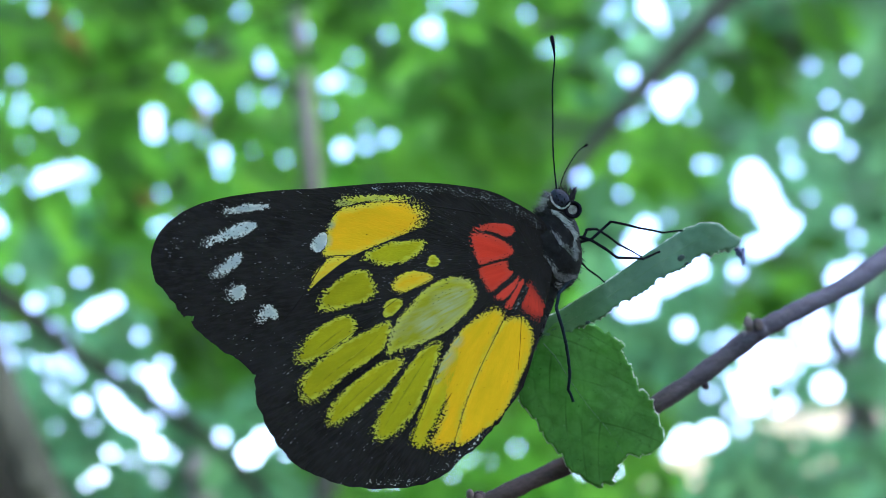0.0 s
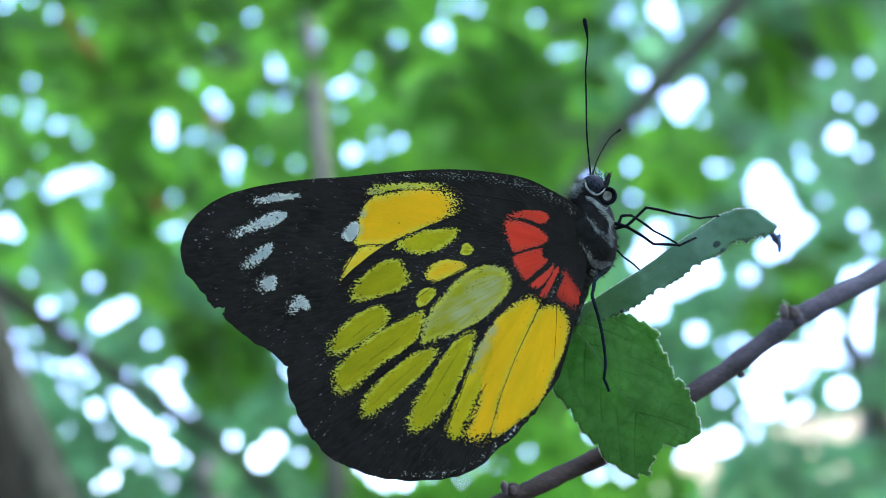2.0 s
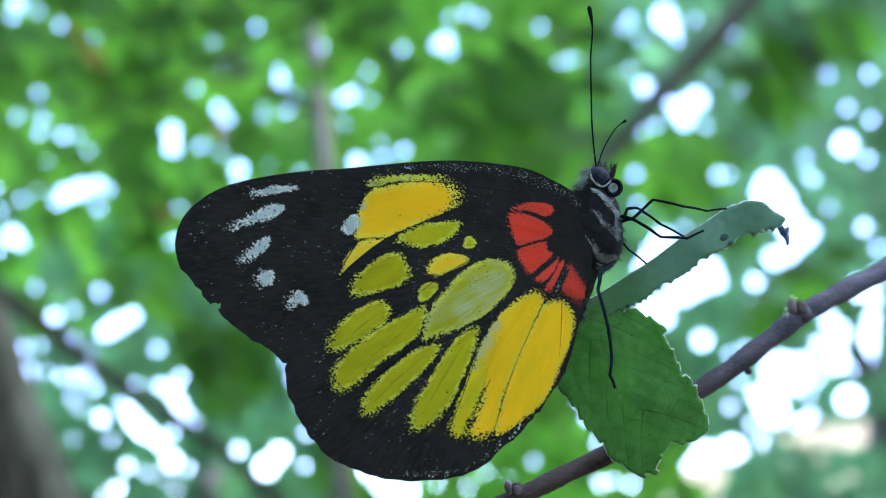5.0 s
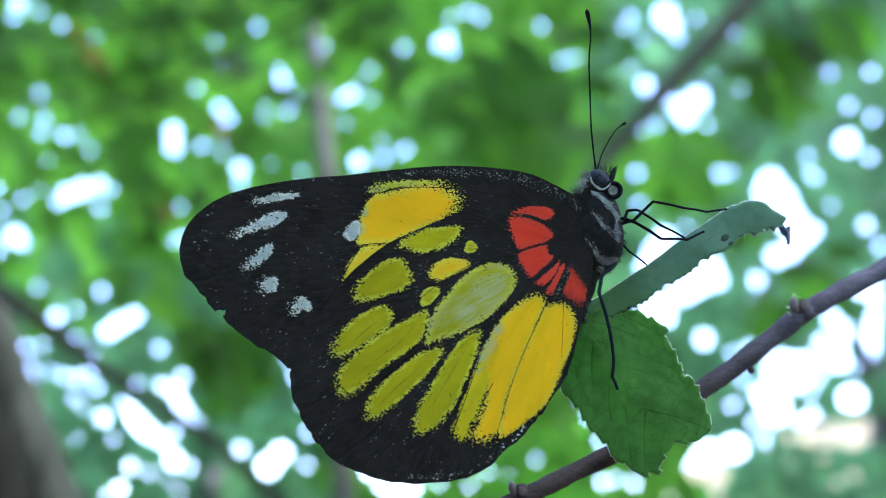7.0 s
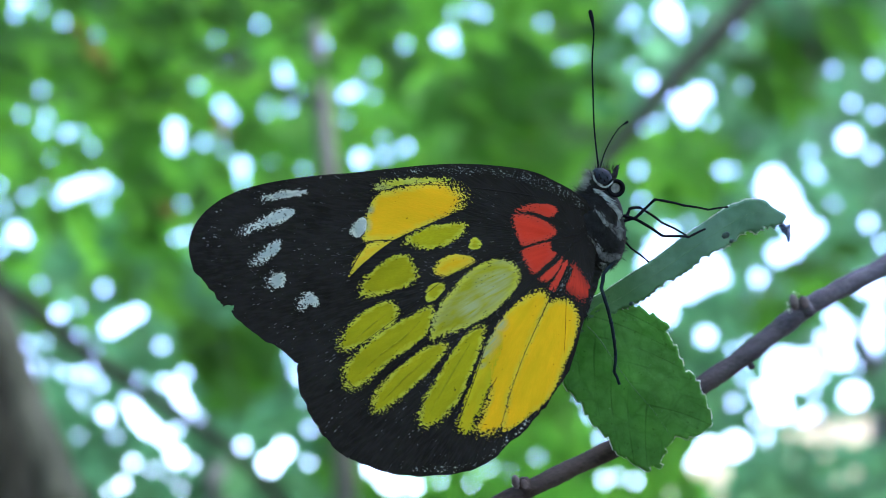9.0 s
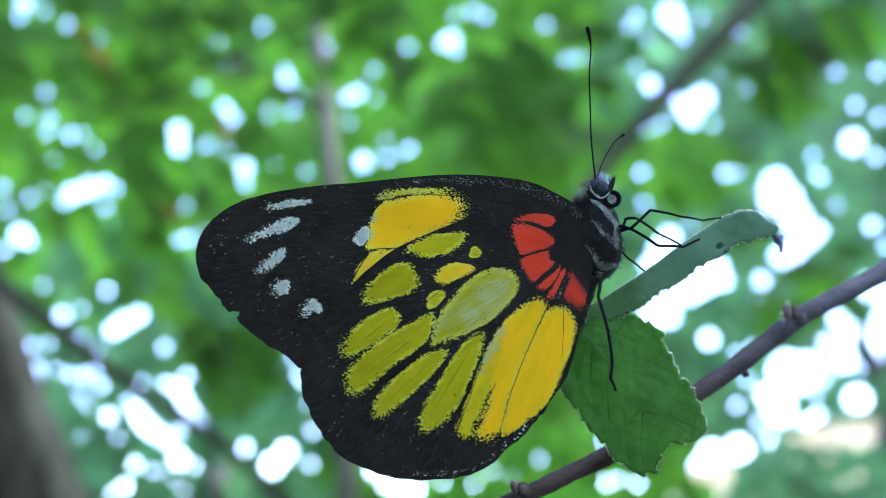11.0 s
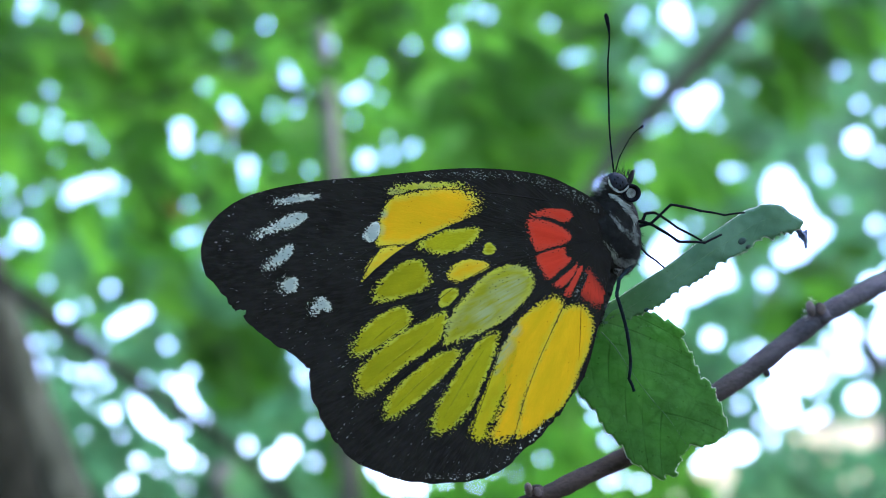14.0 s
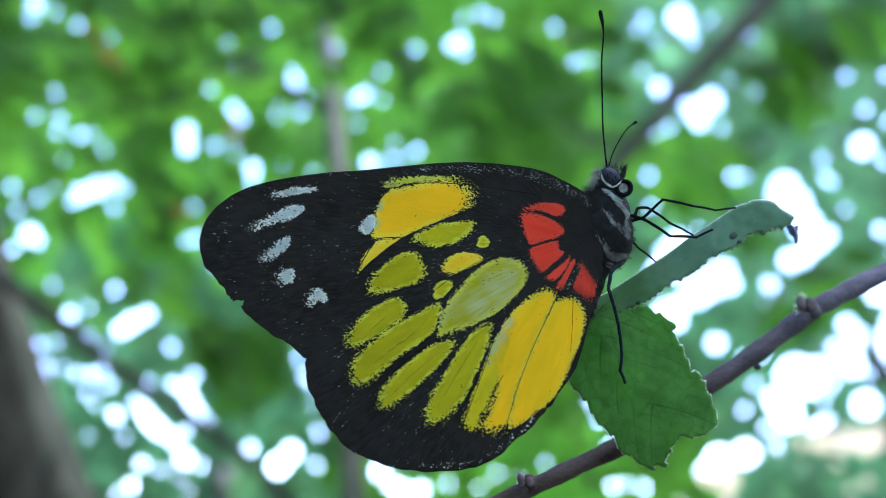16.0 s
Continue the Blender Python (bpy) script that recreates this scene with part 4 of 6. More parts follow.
def feeler(line, dz, thick, club):
    p = smooth_line(line, 8)
    s = np.linspace(0, 1, len(p))
    p = np.column_stack([p, np.interp(s, [0, 1], dz)])
    wob = 1 + 0.12 * np.sin(np.arange(len(p)) * 2.1)
    shaft = part("antenna", mesh_of("antenna", *mm(tube(p, thick * wob * np.interp(s, [0, 0.1, 1], [1.3, 1.0, 0.95]), 8))), CHITIN, butterfly, "thin black clubbed antenna")
    n = int(len(p) * club)
    q = p[n:]
    c = np.linspace(0, 1, len(q))
    part("club", mesh_of("club", *mm(tube(q, thick * np.interp(c, [0, 0.35, 0.75, 0.93, 1], [1.0, 1.7, 2.7, 2.2, 0.5]), 10))), CHITIN, shaft)


def leg(points, thick=0.148, taper=0.13, mat=None):
    """A jointed leg: (x, y, depth) joints, thigh, shin and foot."""
    p = np.array(points, float)
    base = None
    for i in range(len(p) - 1):
        m = smooth_line([p[i], p[i] * 0.5 + p[i + 1] * 0.5 + (0.04, 0.04, 0), p[i + 1]], 6)
        w = thick * (1.25 - taper * i)
        vf = mm(tube(m, w * np.interp(np.linspace(0, 1, len(m)), [0, 0.2, 0.85, 1], [0.8, 1.0, 0.85, 1.05]), 8, 0.08, i))
        if base is None:
            base = part("leg", mesh_of("leg", *vf), mat or CHITIN, butterfly, "thin black jointed leg")
        else:
            part("shin" if i < 2 else "foot", mesh_of("leg_segment", *vf), mat or CHITIN, base)


def build_limbs():
    feeler([(18.47, 8.28), (18.19, 10.37), (17.95, 12.80), (17.84, 15.69), (17.72, 19.17), (17.84, 21.49), (17.78, 22.76), (17.43, 24.38)], (-0.6, -0.2), 0.085, 0.80)
    feeler([(19.20, 8.58), (19.62, 10.14), (20.27, 11.46), (21.11, 12.78), (21.71, 13.32), (22.25, 13.68)], (-3.0, -3.4), 0.065, 0.80)
    leg([(20.82, 2.87, -1.2), (22.21, 3.30, -0.4), (24.21, 5.21, -0.5), (27.55, 4.62, -1.2), (30.29, 4.26, -2), (32.57, 4.59, -2.6)])
    leg([(21.06, 3.56, -1), (22.41, 3.06, -0.3), (24.98, 1.45, -0.4), (28.12, 1.41, -1.6), (30.02, 2.25, -2.2)])
    leg([(21.59, 3.30, -1.8), (22.07, 4.38, -2), (23.20, 4.45, -2.2), (25.85, 2.88, -3), (28.47, 1.63, -3.4)])
    leg([(21.23, 0.94, -1.4), (22.18, 0.18, -1.8), (24.42, -1.20, -3.2)], 0.1)
    leg([(20.59, -0.64, -0.8), (18.81, -2.35, 0.2), (18.55, -3.84, 0.3), (19.83, -7.48, -0.6), (20.62, -10.87, -1.9), (20.61, -12.75, -2.5), (21.27, -14.08, -2.9)], 0.172, 0.05, BLUISH_CHITIN)


build_wings()
build_body()
build_limbs()

# ---- the twig with its chewed leaves ----
twig = new("twig")
tagged(twig, "brown woody twig with two serrated green leaves, one chewed", "twig")


def leaf_blade(name, outline, tilt, mat, label, rib_line, side, teeth, tooth, seed, cut, cell=0.3, scallop=False, hem=(0.0, 1.0), puffed=0.05, rib_mat=None):
    """A thin serrated blade; tilt gives its depth over the plane, side the spacing of its side veins."""
    line = smooth_line(outline, 10, True)
    seg = np.hypot(*np.diff(np.vstack([line, line[:1]]), axis=0).T)
    run = np.concatenate([[0], np.cumsum(seg)[:-1]])
    nrm = np.gradient(line, axis=0)[:, ::-1] * (1, -1)
    nrm /= np.linalg.norm(nrm, axis=1)[:, None] + 1e-9
    rng = np.random.RandomState(seed)
    size = np.interp(run, np.linspace(0, run[-1], 40), rng.uniform(0.3, 1.2, 40))
    bite = run + 0.35 * np.sin(run * 1.3)
    wave = -1.5 + 1.35 * np.sqrt(np.abs(np.sin(math.pi * bite / teeth))) if scallop else (run / teeth) % 1.0 - 0.4
    line = line + nrm * (wave * tooth * size * ((run > cut[0] * run[-1]) & (run < cut[1] * run[-1])))[:, None]
    lo, hi = line.min(0), line.max(0)
    nx, ny = int((hi[0] - lo[0]) / cell) + 2, int((hi[1] - lo[1]) / cell) + 2
    gx, gy = np.meshgrid(lo[0] + np.arange(nx) * cell, lo[1] + np.arange(ny) * cell, indexing="ij")
    pts = np.stack([gx.ravel(), gy.ravel()], 1)
    keep = signed(pts, line) > 0.5 * cell
    bm = bmesh.new()
    rim = [bm.verts.new((p[0], p[1], 0)) for p in line]
    inner = {i: bm.verts.new((pts[i][0], pts[i][1], 0)) for i in np.nonzero(keep)[0]}
    for i in range(nx - 1):
        for j in range(ny - 1):
            q = [i * ny + j, (i + 1) * ny + j, (i + 1) * ny + j + 1, i * ny + j + 1]
            if all(k in inner for k in q):
                bm.faces.new([inner[k] for k in q])
    border = [e for e in bm.edges if len(e.link_faces) == 1]
    ring = [bm.edges.new((rim[i], rim[(i + 1) % len(rim)])) for i in range(len(rim))]
    bmesh.ops.triangle_fill(bm, edges=border + ring, use_beauty=True)
    bmesh.ops.delete(bm, geom=[v for v in bm.verts if not v.link_faces], context="VERTS")
    bm.normal_update()
    for f in bm.faces:
        if f.normal.z < 0:
            f.normal_flip()
    rib = smooth_line(rib_line, 8)
    a, b = rib[0], rib[-1]
    axis = (b - a) / np.linalg.norm(b - a)
    across = np.array([-axis[1], axis[0]])

    def swell(x, y):
        """Depth of the blade: tilted, folded at the rib, puffed up between the side veins."""
        u, v = (np.array([x, y]) - a) @ axis, (np.array([x, y]) - a) @ across
        w = abs(v)
        puff = abs(math.sin(math.pi * ((u - w - 0.11 * w * w) / side + 0.5))) ** 0.7
        return tilt(x, y) + 0.25 * math.sin(x * 0.7) * math.cos(y * 0.6) + puffed * puff * min(1.0, w / 1.2) - 0.05 * w + 0.10 * noise.noise(Vector((x * 1.1, y * 1.1, seed)))

    ext = bmesh.ops.extrude_face_region(bm, geom=bm.faces[:])
    top = {v for v in ext["geom"] if isinstance(v, bmesh.types.BMVert)}
    for v in bm.verts:
        x, y = v.co.x, v.co.y
        z = swell(x, y)
        k = 1 - z / 69.41
        v.co = Vector((x * k, y * k, z + (0.16 if v in top else 0.0))) * 0.001
    me = bpy.data.meshes.new(name)
    bm.normal_update()
    bm.to_mesh(me)
    bm.free()
    at = me.attributes.new("leaf_axis", "FLOAT_VECTOR", "POINT")
    co = np.array([v.co[:2] for v in me.vertices]) * 1000 / 1.065
    along = (co - a) @ axis
    off = (co - a) @ np.array([-axis[1], axis[0]])
    at.data.foreach_set("vector", np.column_stack([along, off, np.full(len(co), side)]).astype(np.float32).ravel())
    me.polygons.foreach_set("use_smooth", [True] * len(me.polygons))
    blade = part(name, me, mat, twig, label)
    p3 = np.array([(x * (1 - swell(x, y) / 69.41), y * (1 - swell(x, y) / 69.41), swell(x, y) + 0.15) for x, y in rib])
    part("midrib", mesh_of("midrib", *mm(tube(p3, np.linspace(0.062, 0.014, len(p3)) * rng.uniform(0.55, 1.25, len(p3)), 6))), rib_mat or RIB, blade)
    loop = line[int(hem[0] * len(line)):int(hem[1] * len(line))]
    edge = np.array([(x * (1 - swell(x, y) / 69.41), y * (1 - swell(x, y) / 69.41), swell(x, y) + 0.08) for x, y in loop])
    # Added pale tube in place of the white halo round the blade.
    part("leaf_halo", mesh_of("leaf_halo", *mm(tube(edge, 0.078 * rng.uniform(0.25, 1.3, len(edge)), 5))), HALO_HAIR, blade, "thin pale tube that imitates the bright rim of the leaf")
    return blade


def build_twig():
    low = [(17.02, -6.84), (18.75, -5.23), (21.62, -5.46), (23.69, -6.38), (25.42, -7.59), (25.19, -8.34), (25.99, -9.49), (26.62, -10.87), (27.14, -12.08), (28.12, -12.65), (28.58, -13.86), (29.15, -15.01), (29.79, -17.19), (29.10, -18.23), (27.66, -18.98), (25.99, -18.98), (25.42, -19.84), (24.84, -20.70), (24.55, -21.96), (23.69, -21.96), (23.12, -22.31), (21.62, -21.51), (20.76, -20.82), (20.12, -20.64), (19.32, -19.26), (18.46, -18.34), (17.31, -17.19), (16.73, -16.04), (15.87, -14.89), (15.07, -14.09), (14.61, -13.05), (15.41, -10.87), (16.21, -8.57)]
    up = [(15.2, -6.9), (16.6, -5.3), (18.6, -4.25), (21.0, -2.68), (23.92, -0.76), (26.80, 1.44), (29.10, 2.99), (31.40, 4.54), (32.49, 4.89), (33.18, 5.23), (34.96, 5.17), (35.82, 4.49), (36.80, 3.91), (37.26, 3.45), (36.74, 2.93), (36.05, 2.53), (35.08, 2.53), (34.27, 2.01), (33.12, 2.07), (32.49, 1.67), (31.40, 0.63), (29.67, -0.17), (28.75, -0.58), (27.66, -1.73), (26.22, -2.59), (24.78, -3.16), (23.92, -3.97), (23.23, -4.60), (21.79, -5.29), (19.89, -6.15), (18.46, -6.84), (16.6, -7.6)]
    leaf_blade("leaf", low, lambda x, y: -4.55 - 0.05 * (x - 20), BLADE, "green serrated leaf with fine veins", [(17.02, -7.59), (18.46, -9.14), (20.18, -11.73), (21.91, -14.03), (23.92, -16.33), (25.76, -19.03)], 2.9, 1.5, 0.42, 4, (0.06, 0.92), hem=(0.10, 0.95))
    leaf_blade("leaf", up, lambda x, y: -4.62 - 0.06 * (x - 20), BLADE_HAZE, "green chewed leaf with a ragged edge, tinted bluish for haze", [(17.88, -6.27), (21.05, -4.43), (25.07, -1.67), (29.67, 1.50), (33.70, 3.80), (36.57, 3.39)], 3.6, 0.9, 0.34, 6, (0.50, 0.93), scallop=True, hem=(0.03, 0.90), puffed=0.02, rib_mat=BLADE_HAZE)
    rng = np.random.RandomState(17)
    rag = smooth_line([(39.9, 3.2), (40.35, 3.3), (40.75, 2.95), (41.4, 3.1), (41.5, 2.4), (41.4, 1.75), (41.05, 0.9), (40.95, 1.6), (40.5, 2.15), (40.3, 2.7)], 3, True)
    rag = rag + rng.normal(0, 0.06, rag.shape)
    n = len(rag)
    curl = -6.6 + 0.25 * np.sin(rag[:, 1] * 1.9) + rng.normal(0, 0.05, n)
    mid = (40.85, 2.4, -6.35)
    verts = [(x, y, z) for (x, y), z in zip(rag, curl)] + [mid] + [(x, y, z - 0.12) for (x, y), z in zip(rag, curl)] + [(mid[0], mid[1], mid[2] - 0.12)]
    faces = [(i, (i + 1) % n, n) for i in range(n)] + [(n + 1 + (i + 1) % n, n + 1 + i, 2 * n + 1) for i in range(n)] + [(i, n + 1 + i, n + 1 + (i + 1) % n, (i + 1) % n) for i in range(n)]
    part("leaf_scrap", mesh_of("leaf_scrap", *mm((verts, faces)), False), SCRAP, twig, "torn dried bluish leaf tip")
    for x, y, r in [(33.44, 1.67, 0.5), (34.12, 1.05, 0.3), (23.05, -5.75, 0.3)]:
        part("gnaw_mark", mesh_of("gnaw_mark", *mm(ball((x, y, -4.62 if x < 27 else -5.12), (r, r * 0.7, 0.2), 30, 8, 12))), GNAWED, twig, "dark gnawed spot")
    axis = smooth_line([(320.0, 140.0, -135.0), (215.0, 84.0, -88.0), (117.61, 31.38, -38.48), (76.69, 9.52, -21.71), (59.81, -0.21, -14.93), (51.47, -4.08, -12.79), (48.18, -5.52, -11.83), (45.26, -7.16, -11.42), (40.93, -10.16, -10.8), (37.37, -12.67, -10.29), (33.15, -15.26, -9.67), (27.62, -18.94, -8.85), (22.2, -22.2, -8.03), (16.89, -24.44, -7.21), (12.65, -26.24, -6.54), (7.27, -28.68, -6.18), (-0.25, -32.29, -6.44), (-9.1, -36.94, -6.93)], 8)
    s = np.linspace(0, 1, len(axis))
    wide = np.interp(axis[:, 0], [-10, 0, 14, 30, 42, 48, 62, 90, 320], [0.88, 0.92, 0.97, 1.04, 1.10, 1.10, 1.14, 1.25, 2.3])
    stem = part("stem", mesh_of("stem", *mm(tube(axis, wide * (1 + 0.05 * np.sin(s * 90)), 16, 0.05, 8))), BARK, twig, "brown woody stem")
    nodes = ((45.6, -7.35, -11.3, 1.08, 118, 1.7), (11.93, -26.44, -6.4, 0.86, 112, 1.35), (38.12, -12.6, -10.2, 0.42, -58, 1.3))
    for x, y, z, r, way, rise in nodes:
        rng = np.random.RandomState(int(r * 100))
        c, d = math.cos(radians(way)), math.sin(radians(way))
        run = np.array([[x + c * q * rise, y + d * q * rise, z + 0.15 * q] for q in (0.0, 0.35, 0.65, 0.88, 0.98)])
        cup, faces = tube(run, r * np.array([1.25, 1.08, 0.95, 0.85, 0.55]), 16, 0.06, 3)
        cup = [tuple(np.array(p) + rng.normal(0, 0.05 * r, 3)) for p in cup]
        part("node" if r > 0.5 else "side_bud", mesh_of("node", *mm((cup, faces))), BARK, stem, "swollen twig node" if r > 0.5 else "dark side bud")
    for x, y, z, k, side in ((44.85, -5.98, -10.25, 1.2, (43.75, -5.95)), (11.65, -25.5, -5.6, 1.0, (10.72, -25.35))):
        scar = part("bud_scar", mesh_of("bud_scar", *mm(ball((*side, z - 0.1), (0.46 * k, 0.80 * k, 0.32), 12, 8, 14))), CUT, stem, "pale bulge beside a leaf scar")
        part("scar_ring", mesh_of("scar_ring", *mm(ball((x, y, z), (0.56 * k, 0.68 * k, 0.22), 25, 8, 14))), BARK, scar, "dark ring round the scar")
        part("scar_disc", mesh_of("scar_disc", *mm(ball((x, y, z + 0.1), (0.46 * k, 0.57 * k, 0.18), 25, 8, 14))), DRY, scar, "round grey-brown leaf scar")
    tagged(part("hair", mesh_of("hair", *fur([(43.96, -5.53, 0.3), (43.7, -6.33, 0.3), (43.43, -6.99, 0.3), (44.36, -5.06, 0.3)], 60, 0.42, 0.022, 31, (-0.9, 0.15), (-11.6, -10.4)), False), HALO_HAIR, stem), kind="stuff")
    tagged(part("hair", mesh_of("hair", *fur([(10.77, -25.37, 0.25), (10.58, -25.93, 0.25)], 36, 0.48, 0.024, 32, (-0.6, 0.6), (-6.8, -5.9)), False), HALO_HAIR, stem), kind="stuff")


build_twig()

# ---- the trees behind, and unseen ones added all round ----
HOME = pose(0, 0, 1.5, 118, 0, 0)


def spot(a, b, d):
    """The place d metres out from the viewing spot, a and b hundredths to the right and up of its axis."""
    return HOME @ Vector((a * 0.01 * d, b * 0.01 * d, -d))


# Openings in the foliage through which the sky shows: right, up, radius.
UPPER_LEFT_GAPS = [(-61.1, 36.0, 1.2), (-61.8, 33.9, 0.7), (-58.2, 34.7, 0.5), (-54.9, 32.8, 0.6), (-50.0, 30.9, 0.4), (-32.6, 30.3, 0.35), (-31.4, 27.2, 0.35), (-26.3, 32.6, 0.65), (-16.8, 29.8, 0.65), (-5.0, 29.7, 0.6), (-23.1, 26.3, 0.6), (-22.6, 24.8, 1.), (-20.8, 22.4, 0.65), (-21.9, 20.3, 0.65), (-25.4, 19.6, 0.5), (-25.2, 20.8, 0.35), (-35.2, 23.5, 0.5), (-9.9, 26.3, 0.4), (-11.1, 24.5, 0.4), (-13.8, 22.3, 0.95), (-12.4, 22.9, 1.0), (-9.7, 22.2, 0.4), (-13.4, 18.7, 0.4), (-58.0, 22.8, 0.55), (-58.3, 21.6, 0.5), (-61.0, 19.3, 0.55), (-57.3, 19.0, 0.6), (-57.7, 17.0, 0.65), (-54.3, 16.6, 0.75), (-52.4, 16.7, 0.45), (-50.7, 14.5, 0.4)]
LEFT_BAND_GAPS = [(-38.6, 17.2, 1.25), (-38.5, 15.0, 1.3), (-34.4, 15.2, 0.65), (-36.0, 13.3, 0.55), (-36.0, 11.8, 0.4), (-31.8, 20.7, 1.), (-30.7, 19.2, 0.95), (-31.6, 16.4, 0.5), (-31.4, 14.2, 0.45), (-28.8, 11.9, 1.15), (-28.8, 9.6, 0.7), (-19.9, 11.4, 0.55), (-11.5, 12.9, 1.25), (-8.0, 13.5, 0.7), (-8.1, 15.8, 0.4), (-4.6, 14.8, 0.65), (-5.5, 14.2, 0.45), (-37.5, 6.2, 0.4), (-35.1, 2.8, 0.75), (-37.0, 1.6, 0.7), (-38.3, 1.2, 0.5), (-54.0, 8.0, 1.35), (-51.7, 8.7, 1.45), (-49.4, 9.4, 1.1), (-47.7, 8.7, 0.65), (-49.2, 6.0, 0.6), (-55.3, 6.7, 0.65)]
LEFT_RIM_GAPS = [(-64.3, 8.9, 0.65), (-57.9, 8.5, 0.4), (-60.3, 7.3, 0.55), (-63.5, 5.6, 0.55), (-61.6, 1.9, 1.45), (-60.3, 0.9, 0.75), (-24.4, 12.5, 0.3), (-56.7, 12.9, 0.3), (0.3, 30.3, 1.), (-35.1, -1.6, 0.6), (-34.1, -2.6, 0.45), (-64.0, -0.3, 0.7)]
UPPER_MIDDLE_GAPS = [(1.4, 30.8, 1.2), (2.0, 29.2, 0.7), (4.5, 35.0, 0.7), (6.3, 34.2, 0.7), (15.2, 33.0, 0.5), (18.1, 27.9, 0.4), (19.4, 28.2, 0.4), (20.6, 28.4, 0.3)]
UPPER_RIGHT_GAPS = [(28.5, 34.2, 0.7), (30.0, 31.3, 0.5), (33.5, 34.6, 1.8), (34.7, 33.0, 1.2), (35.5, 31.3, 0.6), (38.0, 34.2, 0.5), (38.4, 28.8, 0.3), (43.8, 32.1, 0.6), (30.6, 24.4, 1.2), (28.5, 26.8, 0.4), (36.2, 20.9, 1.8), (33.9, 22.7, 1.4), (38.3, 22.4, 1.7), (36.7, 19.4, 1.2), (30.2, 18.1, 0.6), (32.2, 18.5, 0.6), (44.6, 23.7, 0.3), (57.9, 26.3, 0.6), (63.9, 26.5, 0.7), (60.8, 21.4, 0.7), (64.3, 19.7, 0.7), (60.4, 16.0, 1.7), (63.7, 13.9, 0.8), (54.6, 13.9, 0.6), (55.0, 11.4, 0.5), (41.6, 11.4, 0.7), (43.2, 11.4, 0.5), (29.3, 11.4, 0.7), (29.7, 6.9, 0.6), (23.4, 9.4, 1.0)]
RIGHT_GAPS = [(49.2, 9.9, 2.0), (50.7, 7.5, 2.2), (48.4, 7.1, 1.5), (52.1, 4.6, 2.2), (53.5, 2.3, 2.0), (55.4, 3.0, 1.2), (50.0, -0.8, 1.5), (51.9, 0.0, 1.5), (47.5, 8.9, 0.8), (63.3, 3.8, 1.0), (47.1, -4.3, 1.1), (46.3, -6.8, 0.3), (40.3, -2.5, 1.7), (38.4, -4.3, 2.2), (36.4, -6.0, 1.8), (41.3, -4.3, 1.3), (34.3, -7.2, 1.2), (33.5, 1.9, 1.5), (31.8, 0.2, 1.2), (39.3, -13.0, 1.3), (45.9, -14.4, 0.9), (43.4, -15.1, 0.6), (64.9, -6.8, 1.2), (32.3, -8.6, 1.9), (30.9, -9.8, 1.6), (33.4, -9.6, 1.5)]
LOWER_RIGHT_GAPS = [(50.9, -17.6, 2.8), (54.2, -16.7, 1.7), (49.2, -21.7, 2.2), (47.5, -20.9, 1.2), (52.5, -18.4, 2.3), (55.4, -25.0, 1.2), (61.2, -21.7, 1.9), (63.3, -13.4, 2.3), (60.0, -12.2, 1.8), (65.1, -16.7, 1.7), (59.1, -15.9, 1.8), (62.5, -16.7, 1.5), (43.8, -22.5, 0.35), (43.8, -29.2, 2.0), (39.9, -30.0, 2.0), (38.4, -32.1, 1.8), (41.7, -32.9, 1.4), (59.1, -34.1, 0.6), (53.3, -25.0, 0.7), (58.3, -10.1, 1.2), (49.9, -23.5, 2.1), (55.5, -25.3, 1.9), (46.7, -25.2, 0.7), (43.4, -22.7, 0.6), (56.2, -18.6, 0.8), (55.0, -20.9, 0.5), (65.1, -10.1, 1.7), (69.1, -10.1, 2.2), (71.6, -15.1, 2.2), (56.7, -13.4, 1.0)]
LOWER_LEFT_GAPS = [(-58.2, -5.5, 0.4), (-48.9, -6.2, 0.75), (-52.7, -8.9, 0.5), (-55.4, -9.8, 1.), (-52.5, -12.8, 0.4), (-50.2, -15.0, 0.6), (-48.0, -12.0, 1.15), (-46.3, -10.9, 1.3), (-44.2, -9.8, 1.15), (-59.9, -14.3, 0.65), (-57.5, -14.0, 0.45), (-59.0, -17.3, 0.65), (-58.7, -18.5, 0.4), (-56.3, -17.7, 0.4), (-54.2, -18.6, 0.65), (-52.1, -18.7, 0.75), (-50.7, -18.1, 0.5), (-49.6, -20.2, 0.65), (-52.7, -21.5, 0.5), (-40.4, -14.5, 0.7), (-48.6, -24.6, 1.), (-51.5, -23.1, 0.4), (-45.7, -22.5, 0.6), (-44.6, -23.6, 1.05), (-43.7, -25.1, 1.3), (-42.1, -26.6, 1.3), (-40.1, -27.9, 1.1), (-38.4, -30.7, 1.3)]
